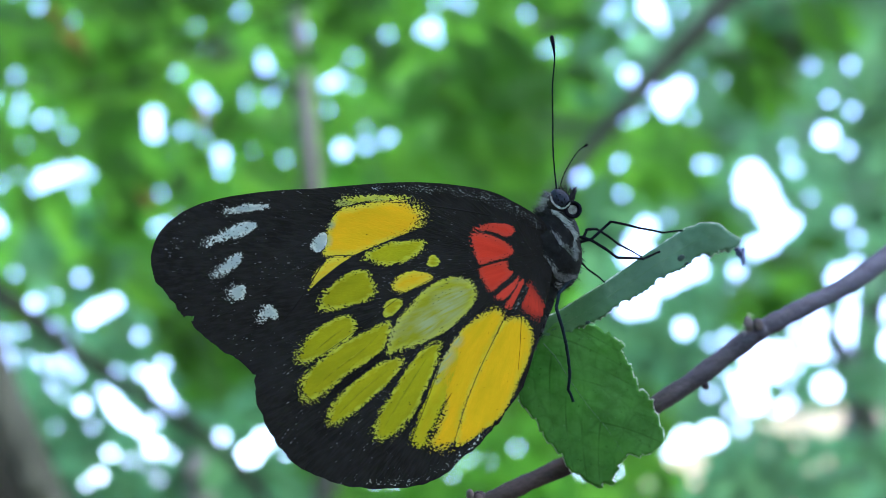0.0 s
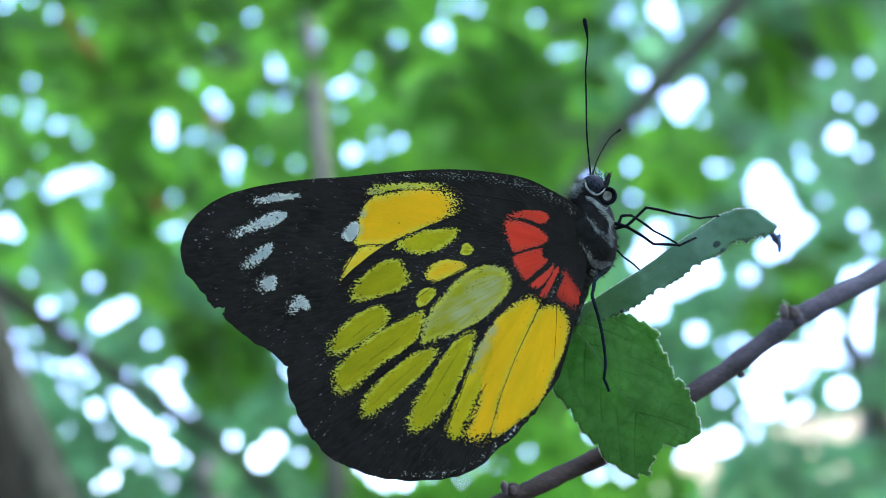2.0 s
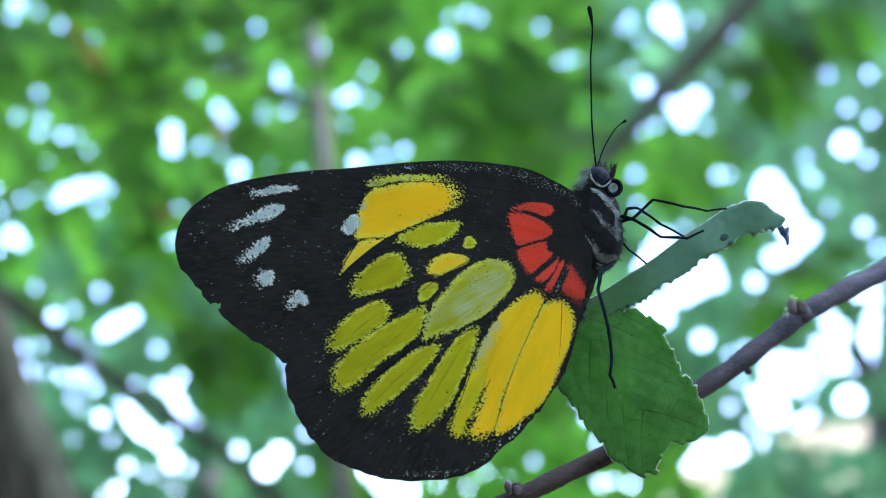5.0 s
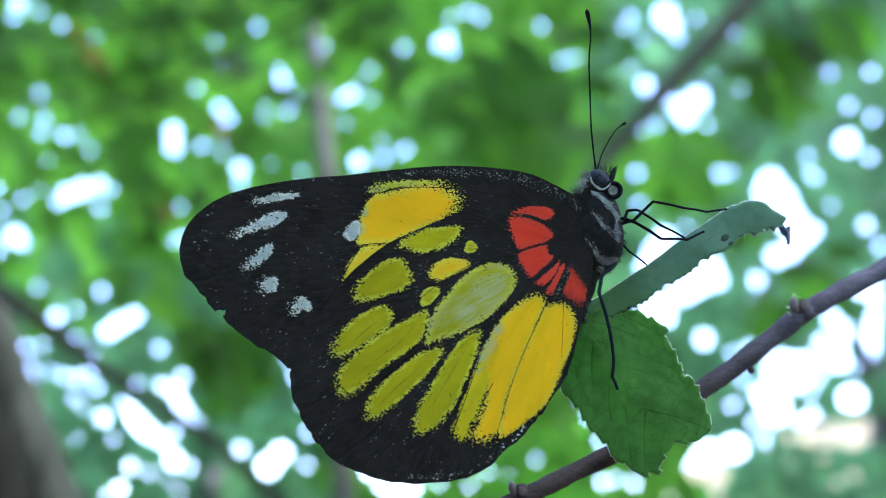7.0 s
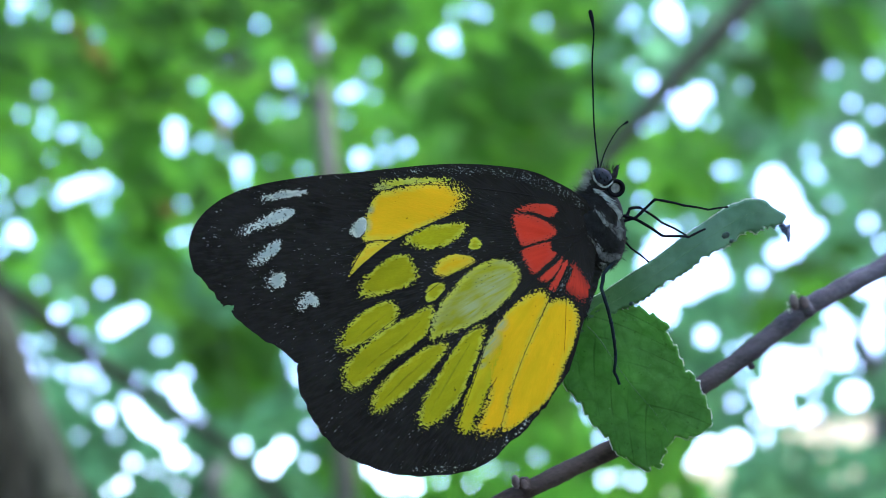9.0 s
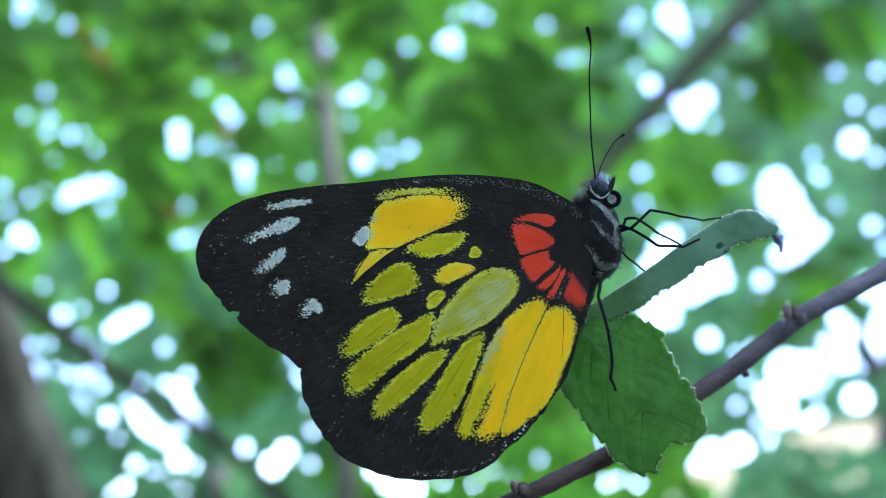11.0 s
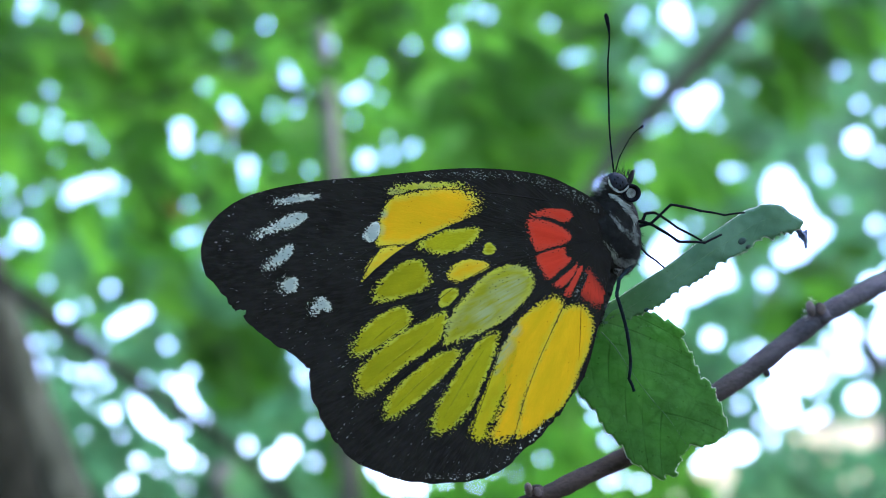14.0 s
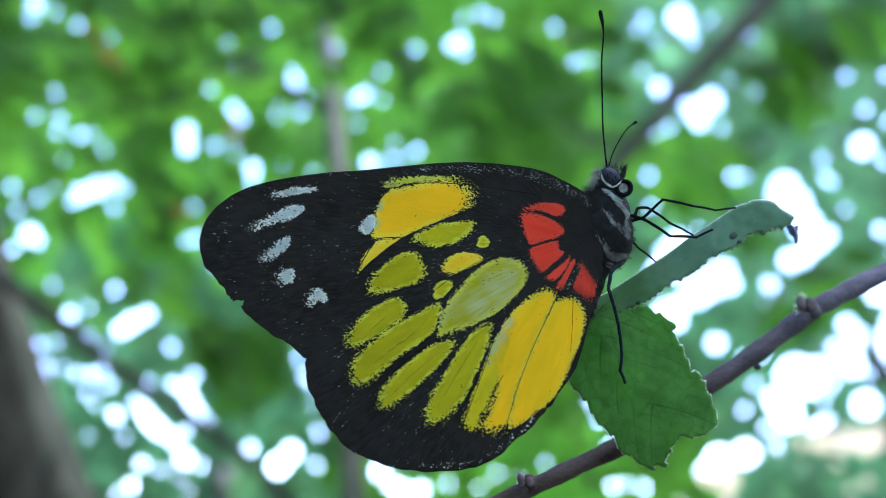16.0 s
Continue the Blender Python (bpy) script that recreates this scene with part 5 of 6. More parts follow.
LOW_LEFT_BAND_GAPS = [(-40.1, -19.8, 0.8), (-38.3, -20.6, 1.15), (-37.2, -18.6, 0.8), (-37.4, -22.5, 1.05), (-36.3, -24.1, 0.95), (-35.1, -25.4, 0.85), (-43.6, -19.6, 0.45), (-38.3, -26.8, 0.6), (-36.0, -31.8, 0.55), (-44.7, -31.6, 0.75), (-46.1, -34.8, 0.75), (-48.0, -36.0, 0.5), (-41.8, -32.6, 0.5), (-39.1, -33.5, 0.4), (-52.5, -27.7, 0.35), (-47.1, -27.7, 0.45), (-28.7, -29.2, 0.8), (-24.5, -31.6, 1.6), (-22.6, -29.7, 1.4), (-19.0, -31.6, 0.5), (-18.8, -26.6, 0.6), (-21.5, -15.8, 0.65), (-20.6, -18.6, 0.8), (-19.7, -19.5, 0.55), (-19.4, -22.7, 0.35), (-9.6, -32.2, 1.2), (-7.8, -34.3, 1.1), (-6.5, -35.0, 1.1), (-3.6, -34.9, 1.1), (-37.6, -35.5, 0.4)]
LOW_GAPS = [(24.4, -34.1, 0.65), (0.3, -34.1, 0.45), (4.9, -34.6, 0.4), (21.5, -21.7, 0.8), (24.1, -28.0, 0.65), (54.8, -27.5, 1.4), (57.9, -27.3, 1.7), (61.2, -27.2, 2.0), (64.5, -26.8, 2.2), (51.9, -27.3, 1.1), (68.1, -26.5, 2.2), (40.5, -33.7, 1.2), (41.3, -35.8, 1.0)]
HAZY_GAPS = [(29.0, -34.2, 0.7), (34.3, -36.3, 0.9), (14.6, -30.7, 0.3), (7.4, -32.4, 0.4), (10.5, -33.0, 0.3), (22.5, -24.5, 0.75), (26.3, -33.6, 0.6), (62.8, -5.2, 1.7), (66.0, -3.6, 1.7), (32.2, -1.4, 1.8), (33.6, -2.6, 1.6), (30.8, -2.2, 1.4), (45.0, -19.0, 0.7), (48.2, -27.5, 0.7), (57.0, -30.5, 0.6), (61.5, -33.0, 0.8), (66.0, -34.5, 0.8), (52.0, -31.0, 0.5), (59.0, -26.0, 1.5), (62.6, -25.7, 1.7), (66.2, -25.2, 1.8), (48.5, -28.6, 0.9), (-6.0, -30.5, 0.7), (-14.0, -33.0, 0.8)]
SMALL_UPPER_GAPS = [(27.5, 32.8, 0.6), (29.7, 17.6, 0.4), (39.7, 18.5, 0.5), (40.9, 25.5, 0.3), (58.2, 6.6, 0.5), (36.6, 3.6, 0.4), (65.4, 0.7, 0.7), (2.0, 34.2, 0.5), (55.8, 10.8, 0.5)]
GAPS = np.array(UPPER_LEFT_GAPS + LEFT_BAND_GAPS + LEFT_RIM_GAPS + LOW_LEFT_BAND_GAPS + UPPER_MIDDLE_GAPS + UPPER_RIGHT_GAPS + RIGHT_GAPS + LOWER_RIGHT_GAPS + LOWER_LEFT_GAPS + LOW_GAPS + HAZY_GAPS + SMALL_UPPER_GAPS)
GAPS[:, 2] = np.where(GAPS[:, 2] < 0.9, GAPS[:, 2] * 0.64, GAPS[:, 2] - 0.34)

# Denser parts of the crown, coloured darker for shade: right, up, half width, half height.
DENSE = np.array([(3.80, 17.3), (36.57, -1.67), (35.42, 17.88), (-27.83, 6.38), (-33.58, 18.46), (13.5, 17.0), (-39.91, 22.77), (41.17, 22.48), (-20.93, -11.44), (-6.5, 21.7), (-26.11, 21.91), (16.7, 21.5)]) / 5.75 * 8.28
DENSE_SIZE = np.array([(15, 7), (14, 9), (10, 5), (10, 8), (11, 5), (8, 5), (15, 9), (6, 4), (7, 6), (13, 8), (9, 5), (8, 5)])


def leaf_points(rng, a, b, d, half, width, turn, tilt):
    """One pointed leaf, folded along its rib, at the place (a, b, d)."""
    c, s = math.cos(turn), math.sin(turn)
    fold = width * rng.uniform(0.1, 0.35)
    flat = [(-half, 0, 0), (-0.45 * half, 0.85 * width, fold), (0.15 * half, width, fold), (0.65 * half, 0.55 * width, fold * 0.6), (half * 1.05, 0, 0),
            (0.65 * half, -0.55 * width, fold * 0.6), (0.15 * half, -width, fold), (-0.45 * half, -0.85 * width, fold), (0.1 * half, 0, 0)]
    out = []
    for x, y, z in flat:
        z += x * tilt
        u, v = a + c * x - s * y, b + s * x + c * y
        out.append(spot(u, v, d * (1 + 0.01 * z)))
    return out, [(0, 8, 1), (1, 8, 2), (2, 8, 3), (3, 8, 4), (4, 8, 5), (5, 8, 6), (6, 8, 7), (7, 8, 0)]


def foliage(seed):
    """Leaves that close the view up to its openings, in layers, and shade-coloured ones where the crown is dense."""
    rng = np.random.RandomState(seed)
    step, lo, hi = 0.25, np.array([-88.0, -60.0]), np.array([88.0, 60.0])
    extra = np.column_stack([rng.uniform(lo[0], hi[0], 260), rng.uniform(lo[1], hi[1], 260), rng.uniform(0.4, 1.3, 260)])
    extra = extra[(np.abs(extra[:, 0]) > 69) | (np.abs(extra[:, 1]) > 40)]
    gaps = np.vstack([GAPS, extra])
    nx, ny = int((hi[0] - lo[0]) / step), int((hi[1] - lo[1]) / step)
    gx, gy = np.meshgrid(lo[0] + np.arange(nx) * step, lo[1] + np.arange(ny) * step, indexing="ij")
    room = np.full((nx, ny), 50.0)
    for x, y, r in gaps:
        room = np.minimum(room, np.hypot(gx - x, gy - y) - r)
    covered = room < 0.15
    crowns = {k: ([], []) for k in ("left", "middle", "right", "dark_left", "dark_right", "low_left", "low_right")}

    def free(a, b, half, width, turn):
        c, s = math.cos(turn), math.sin(turn)
        x0, x1 = np.clip(((a - half * 1.1 - lo[0]) / step, (a + half * 1.1 - lo[0]) / step + 2), 0, nx).astype(int)
        y0, y1 = np.clip(((b - half * 1.1 - lo[1]) / step, (b + half * 1.1 - lo[1]) / step + 2), 0, ny).astype(int)
        dx, dy = gx[x0:x1, y0:y1] - a, gy[x0:x1, y0:y1] - b
        inside = ((c * dx + s * dy) / (half * 1.06)) ** 2 + ((-s * dx + c * dy) / (width * 1.08)) ** 2 < 1
        return inside.any() and room[x0:x1, y0:y1][inside].min() > 0

    def put(key, a, b, d, half, width, turn):
        v, f = crowns[key]
        p, q = leaf_points(rng, a, b, d, half, width, turn, rng.uniform(-0.5, 0.5))
        n = len(v)
        v += p
        f += [tuple(n + i for i in k) for k in q]

    def side(a, b=0):
        return "low_left" if a < -18 and b < -6 - 0.2 * a * math.sin(a) else "left" if a < -33 else "middle" if a < 24 or (a < 44 + 3 * math.sin(b) and 7 < b < 19) else "low_right" if b < -23 and a < 39 else "right"

    order = rng.permutation(nx * ny)
    for size in (3.8, 2.6, 1.7, 1.0, 0.6, 0.4):
        for k in order:
            i, j = divmod(int(k), ny)
            if covered[i, j]:
                continue
            a, b = gx[i, j] + rng.uniform(-0.2, 0.2), gy[i, j] + rng.uniform(-0.2, 0.2)
            half = size * rng.uniform(0.8, 1.2)
            width = half * rng.uniform(0.42, 0.62)
            if room[i, j] < 0.5 * width:
                continue
            turn = rng.normal(-0.6, 0.8)
            ok = False
            for _ in range(4):
                if free(a, b, half, width, turn):
                    ok = True
                    break
                turn += 0.75
            if not ok:
                continue
            put(side(a, b), a, b, rng.uniform(4.3, 6.0), half, width, turn)
            c, s = math.cos(turn), math.sin(turn)
            m = int(half / step) + 2
            i0, i1, j0, j1 = max(i - m, 0), min(i + m + 1, nx), max(j - m, 0), min(j + m + 1, ny)
            dx, dy = gx[i0:i1, j0:j1] - a, gy[i0:i1, j0:j1] - b
            u, w = (c * dx + s * dy) / half, (-s * dx + c * dy) / width
            covered[i0:i1, j0:j1] |= np.abs(u) ** 1.5 + w * w < 0.72
    # second layer
    for _ in range(3600):
        a, b = rng.uniform(lo[0], hi[0]), rng.uniform(lo[1], hi[1])
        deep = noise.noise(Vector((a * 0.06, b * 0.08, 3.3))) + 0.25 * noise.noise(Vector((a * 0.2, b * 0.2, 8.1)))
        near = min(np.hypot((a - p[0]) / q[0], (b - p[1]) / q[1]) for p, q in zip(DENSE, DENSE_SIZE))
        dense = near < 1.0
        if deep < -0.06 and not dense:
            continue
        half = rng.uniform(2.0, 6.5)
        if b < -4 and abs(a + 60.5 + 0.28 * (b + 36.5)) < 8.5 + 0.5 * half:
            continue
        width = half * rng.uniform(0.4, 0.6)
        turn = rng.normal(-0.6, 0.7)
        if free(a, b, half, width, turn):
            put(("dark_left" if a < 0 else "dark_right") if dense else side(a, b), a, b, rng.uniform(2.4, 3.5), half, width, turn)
    return crowns


def trunk_mesh(points, radii, seed):
    p = smooth_line(points, 8)
    r = np.interp(np.linspace(0, 1, len(p)), np.linspace(0, 1, len(radii)), radii)
    return mesh_of("trunk", *tube(p, r, 12, 0.06, seed))


def build_trees():
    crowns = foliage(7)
    plan = (
        ("left", "tall tree with grey trunk and light green leaves", spot(-64.2, -36.5, 3.2), spot(-81.0, 34, 4.1), 0.15),
        ("middle", "slim tree with grey-brown trunk and light green leaves", spot(-13.5, -38, 3.2), spot(-18.8, 38, 4.2), 0.056),
        ("right", "leafy tree with dark slanting branch and bright sky gaps", spot(66, -30, 5.6), spot(70, 38, 5.8), 0.12),
    )
    for key, label, low, top, r in plan:
        tree = new("tree")
        tagged(tree, label, "tree", "trees behind")
        foot = low + (low - top).normalized() * ((low.z + 0.05) / max(0.2, (top - low).normalized().z))
        head = top + (top - low).normalized() * 2.0
        # The left trunk's shade is in its bark colour.
        part("trunk", trunk_mesh([foot, foot.lerp(low, 0.6), low, low.lerp(top, 0.5) + Vector((0.03, 0, 0)), top, head], [r * 1.4, r * 1.1, r, r * 0.95, r * 0.85, r * 0.4], 3), SHADE_BARK if key == "left" else TRUNK, tree)
        if key == "left":
            part("side_trunk", trunk_mesh([foot + Vector((0.35, 0.3, 0)), spot(-53.0, -44, 3.55), spot(-55.6, -36.5, 3.6), spot(-61.5, -21, 3.7), spot(-67.0, -5, 3.8), spot(-76, 24, 4.2), spot(-80, 36, 4.3)], [0.15, 0.13, 0.115, 0.11, 0.09, 0.06], 6), GREY_BARK, tree, "grey smooth side trunk")
        if key == "middle":
            part("side_trunk", trunk_mesh([foot + Vector((-0.5, 0.4, 0)), spot(-31.2, -42, 4.0), spot(-32.0, -34, 4.2), spot(-32.6, -29, 5.6), spot(-35, -8, 6.6), spot(-36, 20, 6.8)], [0.11, 0.085, 0.08, 0.07, 0.06, 0.04], 6), TRUNK, tree, "grey smooth side trunk")
        v, f = crowns[key]
        # On the right the haze is part of the leaf tint.
        tagged(part("crown", mesh_of("crown", v, f, False), FOLIAGE_HAZE if key == "right" else FOLIAGE, tree), kind="stuff")
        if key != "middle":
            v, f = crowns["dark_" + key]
            tagged(part("inner_crown", mesh_of("inner_crown", v, f, False), FOLIAGE_SHADE, tree, "leaves coloured darker green to stand for shade"), kind="stuff")
        dry = {"left": [(-51.6, 29.8), (-49.4, 27.6), (-52.6, 31.6), (-48.6, 25.8), (-39.6, 5.5)], "right": [(48.2, 33.4), (48.8, 30.2)], "middle": [(-31.5, 17.6)]}[key]
        rng = np.random.RandomState(len(dry))
        v, f = [], []
        for a, b in dry:
            p, q = leaf_points(rng, a, b, 3.0, 2.1, 1.0, rng.uniform(-1.4, -0.6), 0.3)
            f += [tuple(len(v) + i for i in k) for k in q]
            v += p
        tagged(part("withered_leaves", mesh_of("withered_leaves", v, f, False), WITHERED, tree, "a few withered brown leaves"), kind="stuff")
        if key == "right":
            v, f = crowns["low_right"]
            tagged(part("lower_crown", mesh_of("lower_crown", v, f, False), FOLIAGE, tree, "light green lower leaves"), kind="stuff")
        if key == "left":
            v, f = crowns["low_left"]
            tagged(part("lower_crown", mesh_of("lower_crown", v, f, False), FOLIAGE_HAZE, tree, "lower leaves tinted bluish green for haze"), kind="stuff")
            lines = (([(-71, 8, 3.75), (-69, 0, 2.7), (-65, -4.9, 2.4), (-54.2, -13.2, 2.3), (-44.2, -20.6, 2.3), (-32.1, -28.2, 2.3), (-26, -34, 2.3), (-18, -43, 2.3)], 0.028), ([(-77.5, 32, 4.0), (-66, 24, 3.4), (-52, 21, 3.0), (-40, 23.5, 2.6), (-35, 26.4, 2.4), (-25, 31.6, 2.3), (-15, 36.2, 2.3), (-8, 40, 2.3)], 0.011))
        elif key == "right":
            lines = (([(70, 50, 5.7), (66, 60, 4.0), (60, 56, 2.5), (46, 37, 2.3), (34, 24, 2.3), (22, 10, 2.3), (16, 0, 2.3)], 0.044), ([(67.5, -27, 5.6), (66, -23, 5.3), (63.5, -17.5, 5.0), (61.4, -11.5, 4.9)], 0.10))
        else:
            lines = (([(-17.5, 20, 3.95), (-30, 27, 4.0), (-42, 32, 4.1)], 0.03),)
        for line, w in lines:
            p = [spot(*q) for q in line]
            part("branch", trunk_mesh(p, [w, w * 0.9, w * 0.75, w * (0.45 if key == "right" else 0.6)], 5), TRUNK if key == "right" else BRANCH, tree, "dark slanting branch")


def build_surround():
    """Unseen trees added beside, above and behind the viewing spot to shade it."""
    rng = np.random.RandomState(23)
    for k in range(6):
        turn = radians(62 + k * 47.2)
        base = Vector((math.sin(turn) * 4.6, math.cos(turn) * 4.6, 0))
        tree = new("tree")
        tagged(tree, "unseen leafy tree added to block sky light", "tree", "trees around")
        inward = Vector((-math.sin(turn), -math.cos(turn), 0))
        side = Vector((inward.y, -inward.x, 0))
        part("trunk", trunk_mesh([base, base + Vector((0.05, 0, 2)), base + Vector((0, 0.1, 4.5)), base + inward * 0.6 + Vector((0, 0, 6.2))], [0.19, 0.15, 0.10, 0.03], k), TRUNK, tree)
        for h, reach, turn_off, rise in ((1.6, 1.1, -0.9, 0.5), (2.2, 1.3, 0.8, 0.7), (3.0, 1.7, -0.7, 0.9), (3.7, 2.0, 0.6, 1.1), (4.3, 2.3, -0.3, 1.2), (4.5, 2.6, 0.4, 1.0)):
            way = inward * math.cos(turn_off * 1.4) + side * math.sin(turn_off * 1.4)
            root = base + Vector((0.02, 0.05, h))
            part("branch", trunk_mesh([root, root + way * reach * 0.5 + Vector((0, 0, rise * 0.6)), root + way * reach * 0.9 + Vector((0, 0, rise))], [0.06, 0.04, 0.012], k + 3), TRUNK, tree)
        v, f = [], []
        for _ in range(900):
            a = turn + rng.uniform(-0.55, 0.55)
            e = radians(rng.uniform(-8, 92))
            d = rng.uniform(3.2, 4.8)
            c = Vector((math.sin(a) * math.cos(e) * d, math.cos(a) * math.cos(e) * d, 1.5 + math.sin(e) * d))
            seen = HOME.inverted() @ c
            if c.z < 0.4 or (seen.z < 0 and abs(seen.x) < -0.86 * seen.z and abs(seen.y) < -0.58 * seen.z):
                continue
            half = rng.uniform(0.12, 0.28)
            q = Euler([rng.uniform(-1.0, 1.0) + (math.pi / 2 - e), rng.uniform(-0.7, 0.7), -a + rng.uniform(-0.6, 0.6)]).to_matrix()
            n = len(v)
            w = half * 0.5
            for x, y, z in ((-half, 0, 0), (-0.2 * half, w, 0.03), (half, 0, 0), (-0.2 * half, -w, 0.03), (0, 0, 0)):
                v.append(c + q @ Vector((x, y, z)))
            f += [(n, n + 4, n + 1), (n + 1, n + 4, n + 2), (n + 2, n + 4, n + 3), (n + 3, n + 4, n)]
        tagged(part("crown", mesh_of("crown", v, f, False), FOLIAGE, tree), kind="stuff")


def build_ground():
    bm = bmesh.new()
    bmesh.ops.create_grid(bm, x_segments=60, y_segments=60, size=1)
    for v in bm.verts:
        r = max(abs(v.co.x), abs(v.co.y))
        k = 3 + 400 * r ** 4
        v.co = Vector((v.co.x * k, v.co.y * k, 0))
        v.co.z = 0.05 * noise.noise(v.co * 0.4)
    me = bpy.data.meshes.new("ground")
    bm.to_mesh(me)
    bm.free()
    tagged(part("ground", me, SOIL), "brown soil with leaf litter under the trees", "ground", kind="structure")


def box(lo, hi):
    v = [(x, y, z) for x in (lo[0], hi[0]) for y in (lo[1], hi[1]) for z in (lo[2], hi[2])]
    return v, [(0, 1, 3, 2), (4, 6, 7, 5), (0, 4, 5, 1), (2, 3, 7, 6), (0, 2, 6, 4), (1, 5, 7, 3)]


def build_house():
    house = new("house")
    tagged(house, "low beige plastered house behind the trees", "house")
    here = spot(62, -30, 12.0)
    top = spot(62, -23.5, 12.0).z
    v, f = box((-0.2, 0, 0), (7.5, 5, top))
    part("wall", mesh_of("wall", v, f, False), PLASTER, house, "beige plastered wall")
    low = spot(62, -31.5, 12.0).z
    v, f = box((-3.0, 0.3, 0), (-0.2, 4, low))
    part("annex", mesh_of("annex", v, f, False), PLASTER, house, "lower beige annex wall")
    v, f = box((-1.15, 0.05, 0), (-0.2, 0.296, top - 0.25))
    part("porch_wall", mesh_of("porch_wall", v, f, False), PLASTER, house, "thin beige porch wall")
    v, f = box((-0.3, -0.1, top), (7.9, 5.5, top + 0.12))
    part("roof", mesh_of("roof", v, f, False), ROOFING, house, "flat grey roof slab")
    house.location = (here.x, here.y, 0)


def build_shrub():
    shrub = new("shrub")
    tagged(shrub, "woody shrub stem that bears the twig", "shrub")
    p = HOME @ Vector((0.300, 0.130, -0.189))
    line = [Vector((p.x + 0.10, p.y + 0.06, -0.02)), Vector((p.x + 0.05, p.y + 0.02, 0.7)), p, p + Vector((-0.05, 0.03, 0.5)), p + Vector((-0.02, 0.05, 0.9))]
    part("stem", trunk_mesh(line, [0.022, 0.016, 0.012, 0.008, 0.003], 9), BARK, shrub)


build_trees()
build_shrub()
build_house()
build_surround()
build_ground()


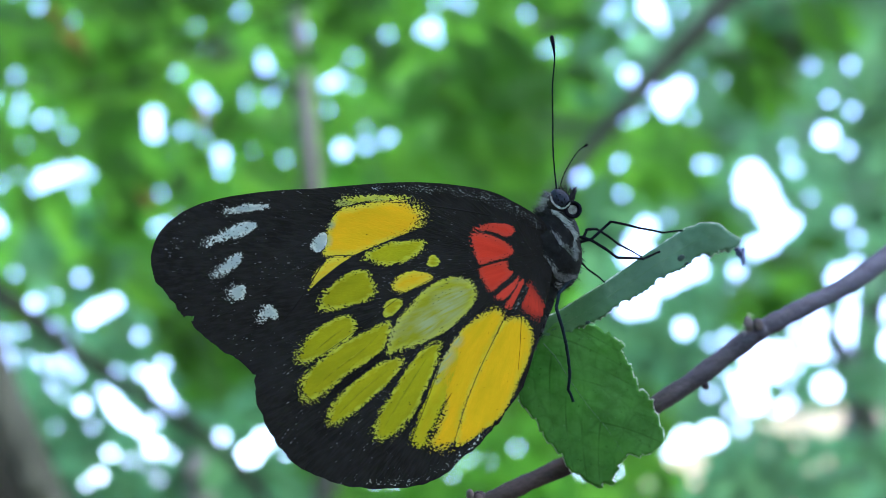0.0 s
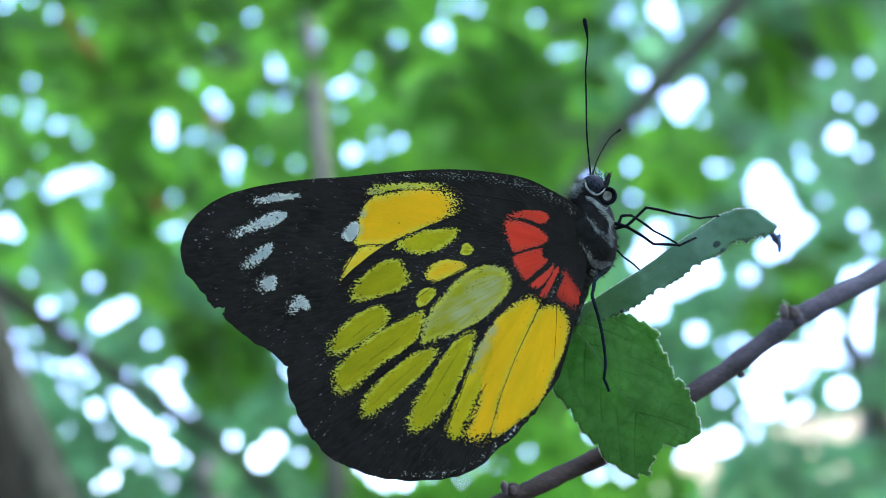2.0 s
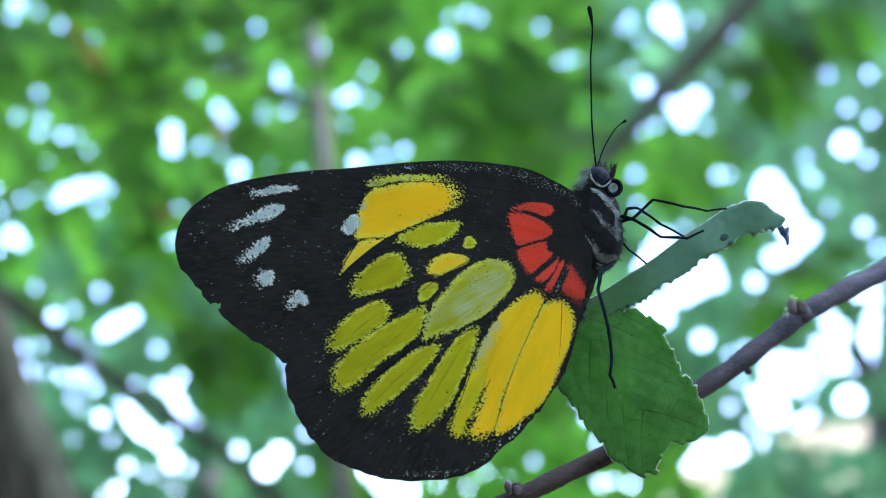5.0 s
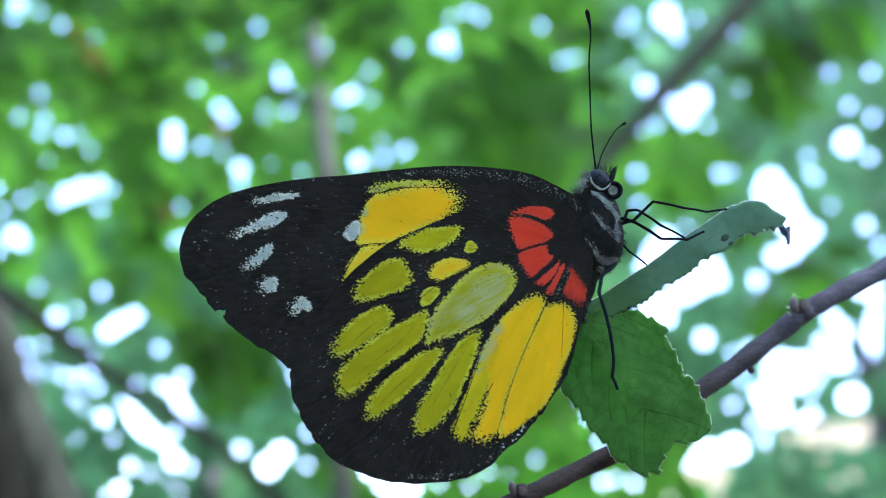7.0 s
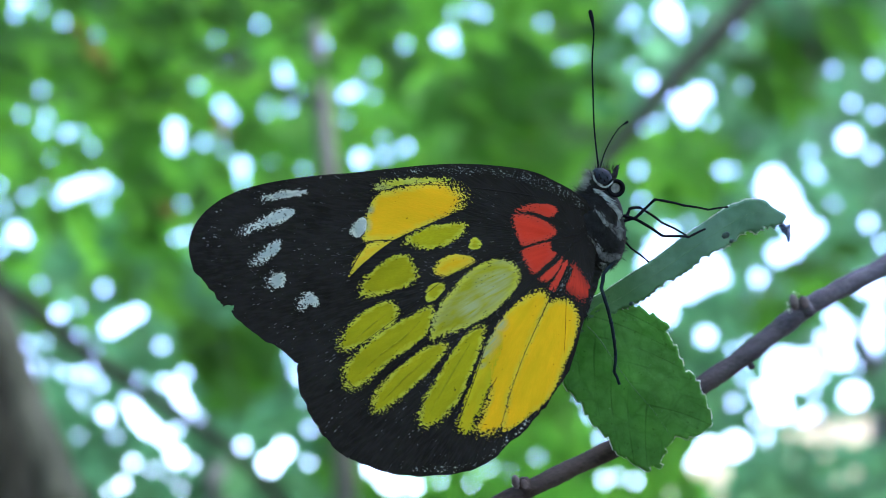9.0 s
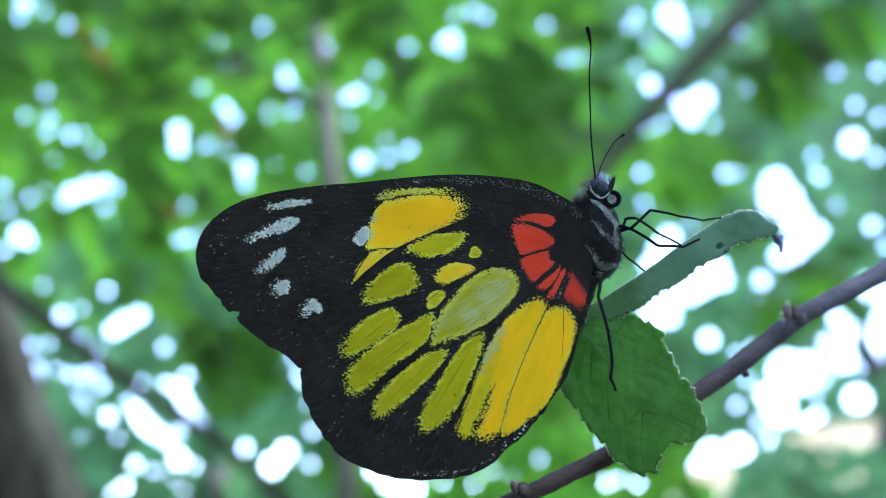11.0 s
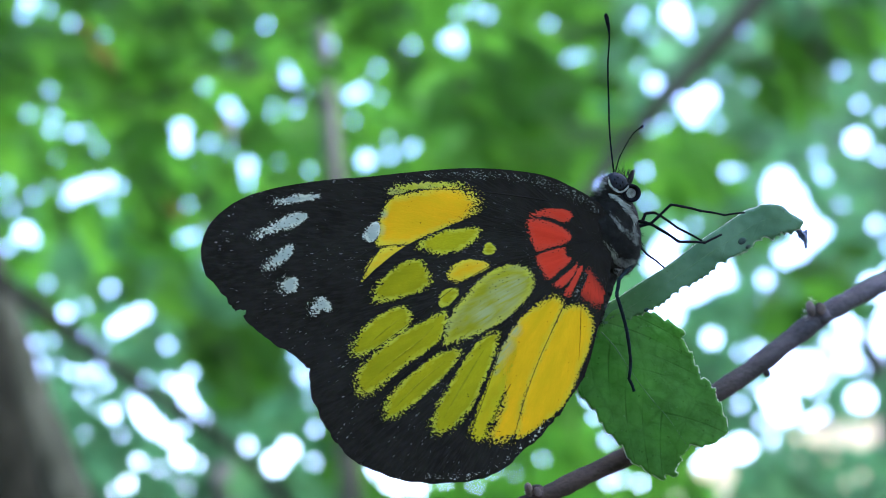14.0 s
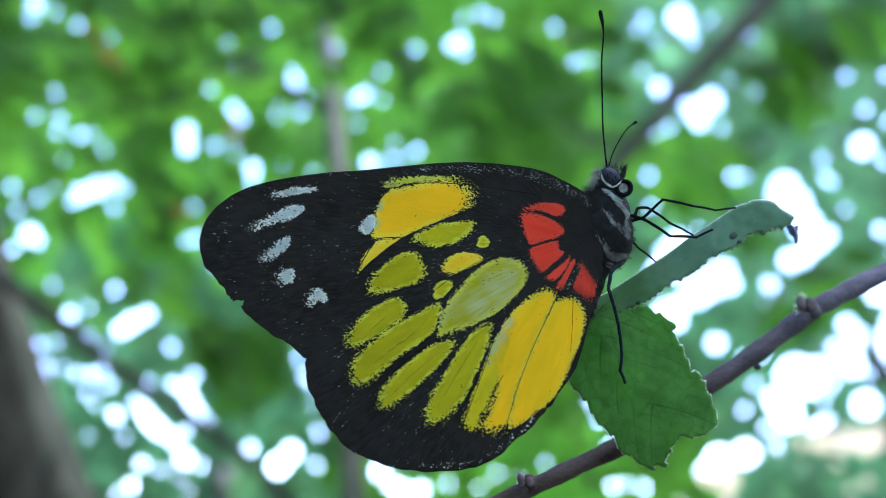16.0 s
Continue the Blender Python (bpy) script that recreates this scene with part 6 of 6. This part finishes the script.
def motions():
    sway = [
    (0.0, pose(-0.00445, 0.06319, 1.53045, 116.501, 1.101, 0.121)),
    (0.3, pose(-0.00375, 0.06280, 1.52981, 115.975, 0.708, -0.223)),
    (0.5, pose(-0.00289, 0.06305, 1.52938, 115.593, 0.515, -0.163)),
    (0.8, pose(-0.00247, 0.06254, 1.53051, 116.053, 0.693, 0.261)),
    (1.0, pose(-0.00268, 0.06223, 1.53074, 116.436, 0.600, 0.254)),
    (1.3, pose(-0.00231, 0.06192, 1.53007, 116.528, 0.271, 0.142)),
    (1.5, pose(-0.00174, 0.06135, 1.53035, 116.714, 0.336, -0.004)),
    (1.8, pose(-0.00198, 0.06089, 1.53184, 116.798, 0.565, 0.252)),
    (2.0, pose(-0.00219, 0.06140, 1.53131, 117.082, 0.471, 0.208)),
    (2.3, pose(-0.00249, 0.06141, 1.53047, 116.744, 0.467, 0.327)),
    (2.5, pose(-0.00257, 0.06114, 1.52999, 116.578, 0.514, 0.259)),
    (2.8, pose(-0.00232, 0.06077, 1.52920, 116.580, 0.163, 0.385)),
    (3.0, pose(-0.00198, 0.06053, 1.52953, 116.781, 0.273, 0.496)),
    (3.3, pose(-0.00146, 0.06074, 1.52978, 116.793, 0.283, 0.383)),
    (3.5, pose(-0.00117, 0.06109, 1.53006, 116.901, 0.475, 0.281)),
    (3.8, pose(-0.00172, 0.06050, 1.53054, 117.487, 0.537, 0.594)),
    (4.0, pose(-0.00246, 0.05945, 1.53142, 117.923, 0.418, 0.443)),
    (4.2, pose(-0.00288, 0.05860, 1.53183, 117.392, 0.233, 1.321)),
    (6.3, pose(-0.00168, 0.06018, 1.53161, 118.597, -0.084, 0.260)),
    (6.5, pose(-0.00253, 0.06010, 1.53180, 118.768, -0.005, 0.695)),
    (6.8, pose(-0.00325, 0.05962, 1.53235, 118.250, 0.118, 0.592)),
    (7.0, pose(-0.00249, 0.05988, 1.53151, 117.847, -0.230, 0.312)),
    (7.3, pose(-0.00157, 0.06013, 1.53189, 118.324, -0.132, 0.300)),
    (7.5, pose(-0.00154, 0.05982, 1.53276, 118.661, -0.094, 0.234)),
    (7.8, pose(-0.00133, 0.05954, 1.53203, 118.147, -0.039, 0.249)),
    (8.0, pose(-0.00091, 0.05953, 1.53161, 117.916, -0.209, 0.035)),
    (8.3, pose(-0.00127, 0.05985, 1.53157, 118.177, -0.175, 0.261)),
    (8.5, pose(-0.00195, 0.06009, 1.53201, 118.396, 0.029, 0.450)),
    (8.8, pose(-0.00207, 0.06072, 1.53207, 118.024, -0.212, 0.318)),
    (9.0, pose(-0.00216, 0.06081, 1.53209, 117.787, -0.119, 0.325)),
    (9.2, pose(-0.00195, 0.06079, 1.53148, 117.259, -0.190, 0.816)),
    (11.3, pose(-0.00236, 0.06275, 1.53239, 116.883, -0.049, 0.628)),
    (11.5, pose(-0.00212, 0.06235, 1.53186, 117.768, -0.050, 0.537)),
    (11.8, pose(-0.00209, 0.06187, 1.53239, 117.870, -0.138, 0.324)),
    (12.0, pose(-0.00175, 0.06164, 1.53260, 117.909, -0.114, 0.319)),
    (12.3, pose(-0.00078, 0.06141, 1.53278, 118.014, -0.042, 0.207)),
    (12.5, pose(0.00000, 0.06129, 1.53259, 118.000, 0.000, -0.000)),
    (12.8, pose(-0.00011, 0.06063, 1.53225, 117.953, -0.018, 0.036)),
    (13.0, pose(-0.00049, 0.06046, 1.53205, 117.996, -0.036, -0.002)),
    (13.3, pose(-0.00115, 0.06070, 1.53218, 118.043, 0.053, 0.171)),
    (13.5, pose(-0.00160, 0.06061, 1.53238, 117.989, -0.063, 0.279)),
    (13.8, pose(-0.00185, 0.06006, 1.53216, 117.653, -0.029, 0.332)),
    (14.0, pose(-0.00134, 0.06047, 1.53144, 117.556, -0.118, 0.365)),
    (14.3, pose(-0.00050, 0.06143, 1.53031, 117.455, -0.282, 0.435)),
    (14.5, pose(-0.00046, 0.06137, 1.53076, 117.312, -0.112, 0.655)),
    (14.8, pose(-0.00079, 0.06099, 1.53182, 117.677, -0.016, 0.970)),
    (15.0, pose(-0.00126, 0.06074, 1.53174, 117.977, -0.197, 0.719)),
    (15.3, pose(-0.00152, 0.06109, 1.53172, 117.926, -0.244, 0.706)),
    (15.5, pose(-0.00174, 0.06098, 1.53215, 117.941, -0.152, 0.708)),
    (15.8, pose(-0.00210, 0.06086, 1.53254, 118.124, -0.253, 0.561)),
    (16.0, pose(-0.00228, 0.06092, 1.53288, 118.282, -0.115, 0.607)),
]
    walk(butterfly, sway)
    walk(twig, sway)


motions()
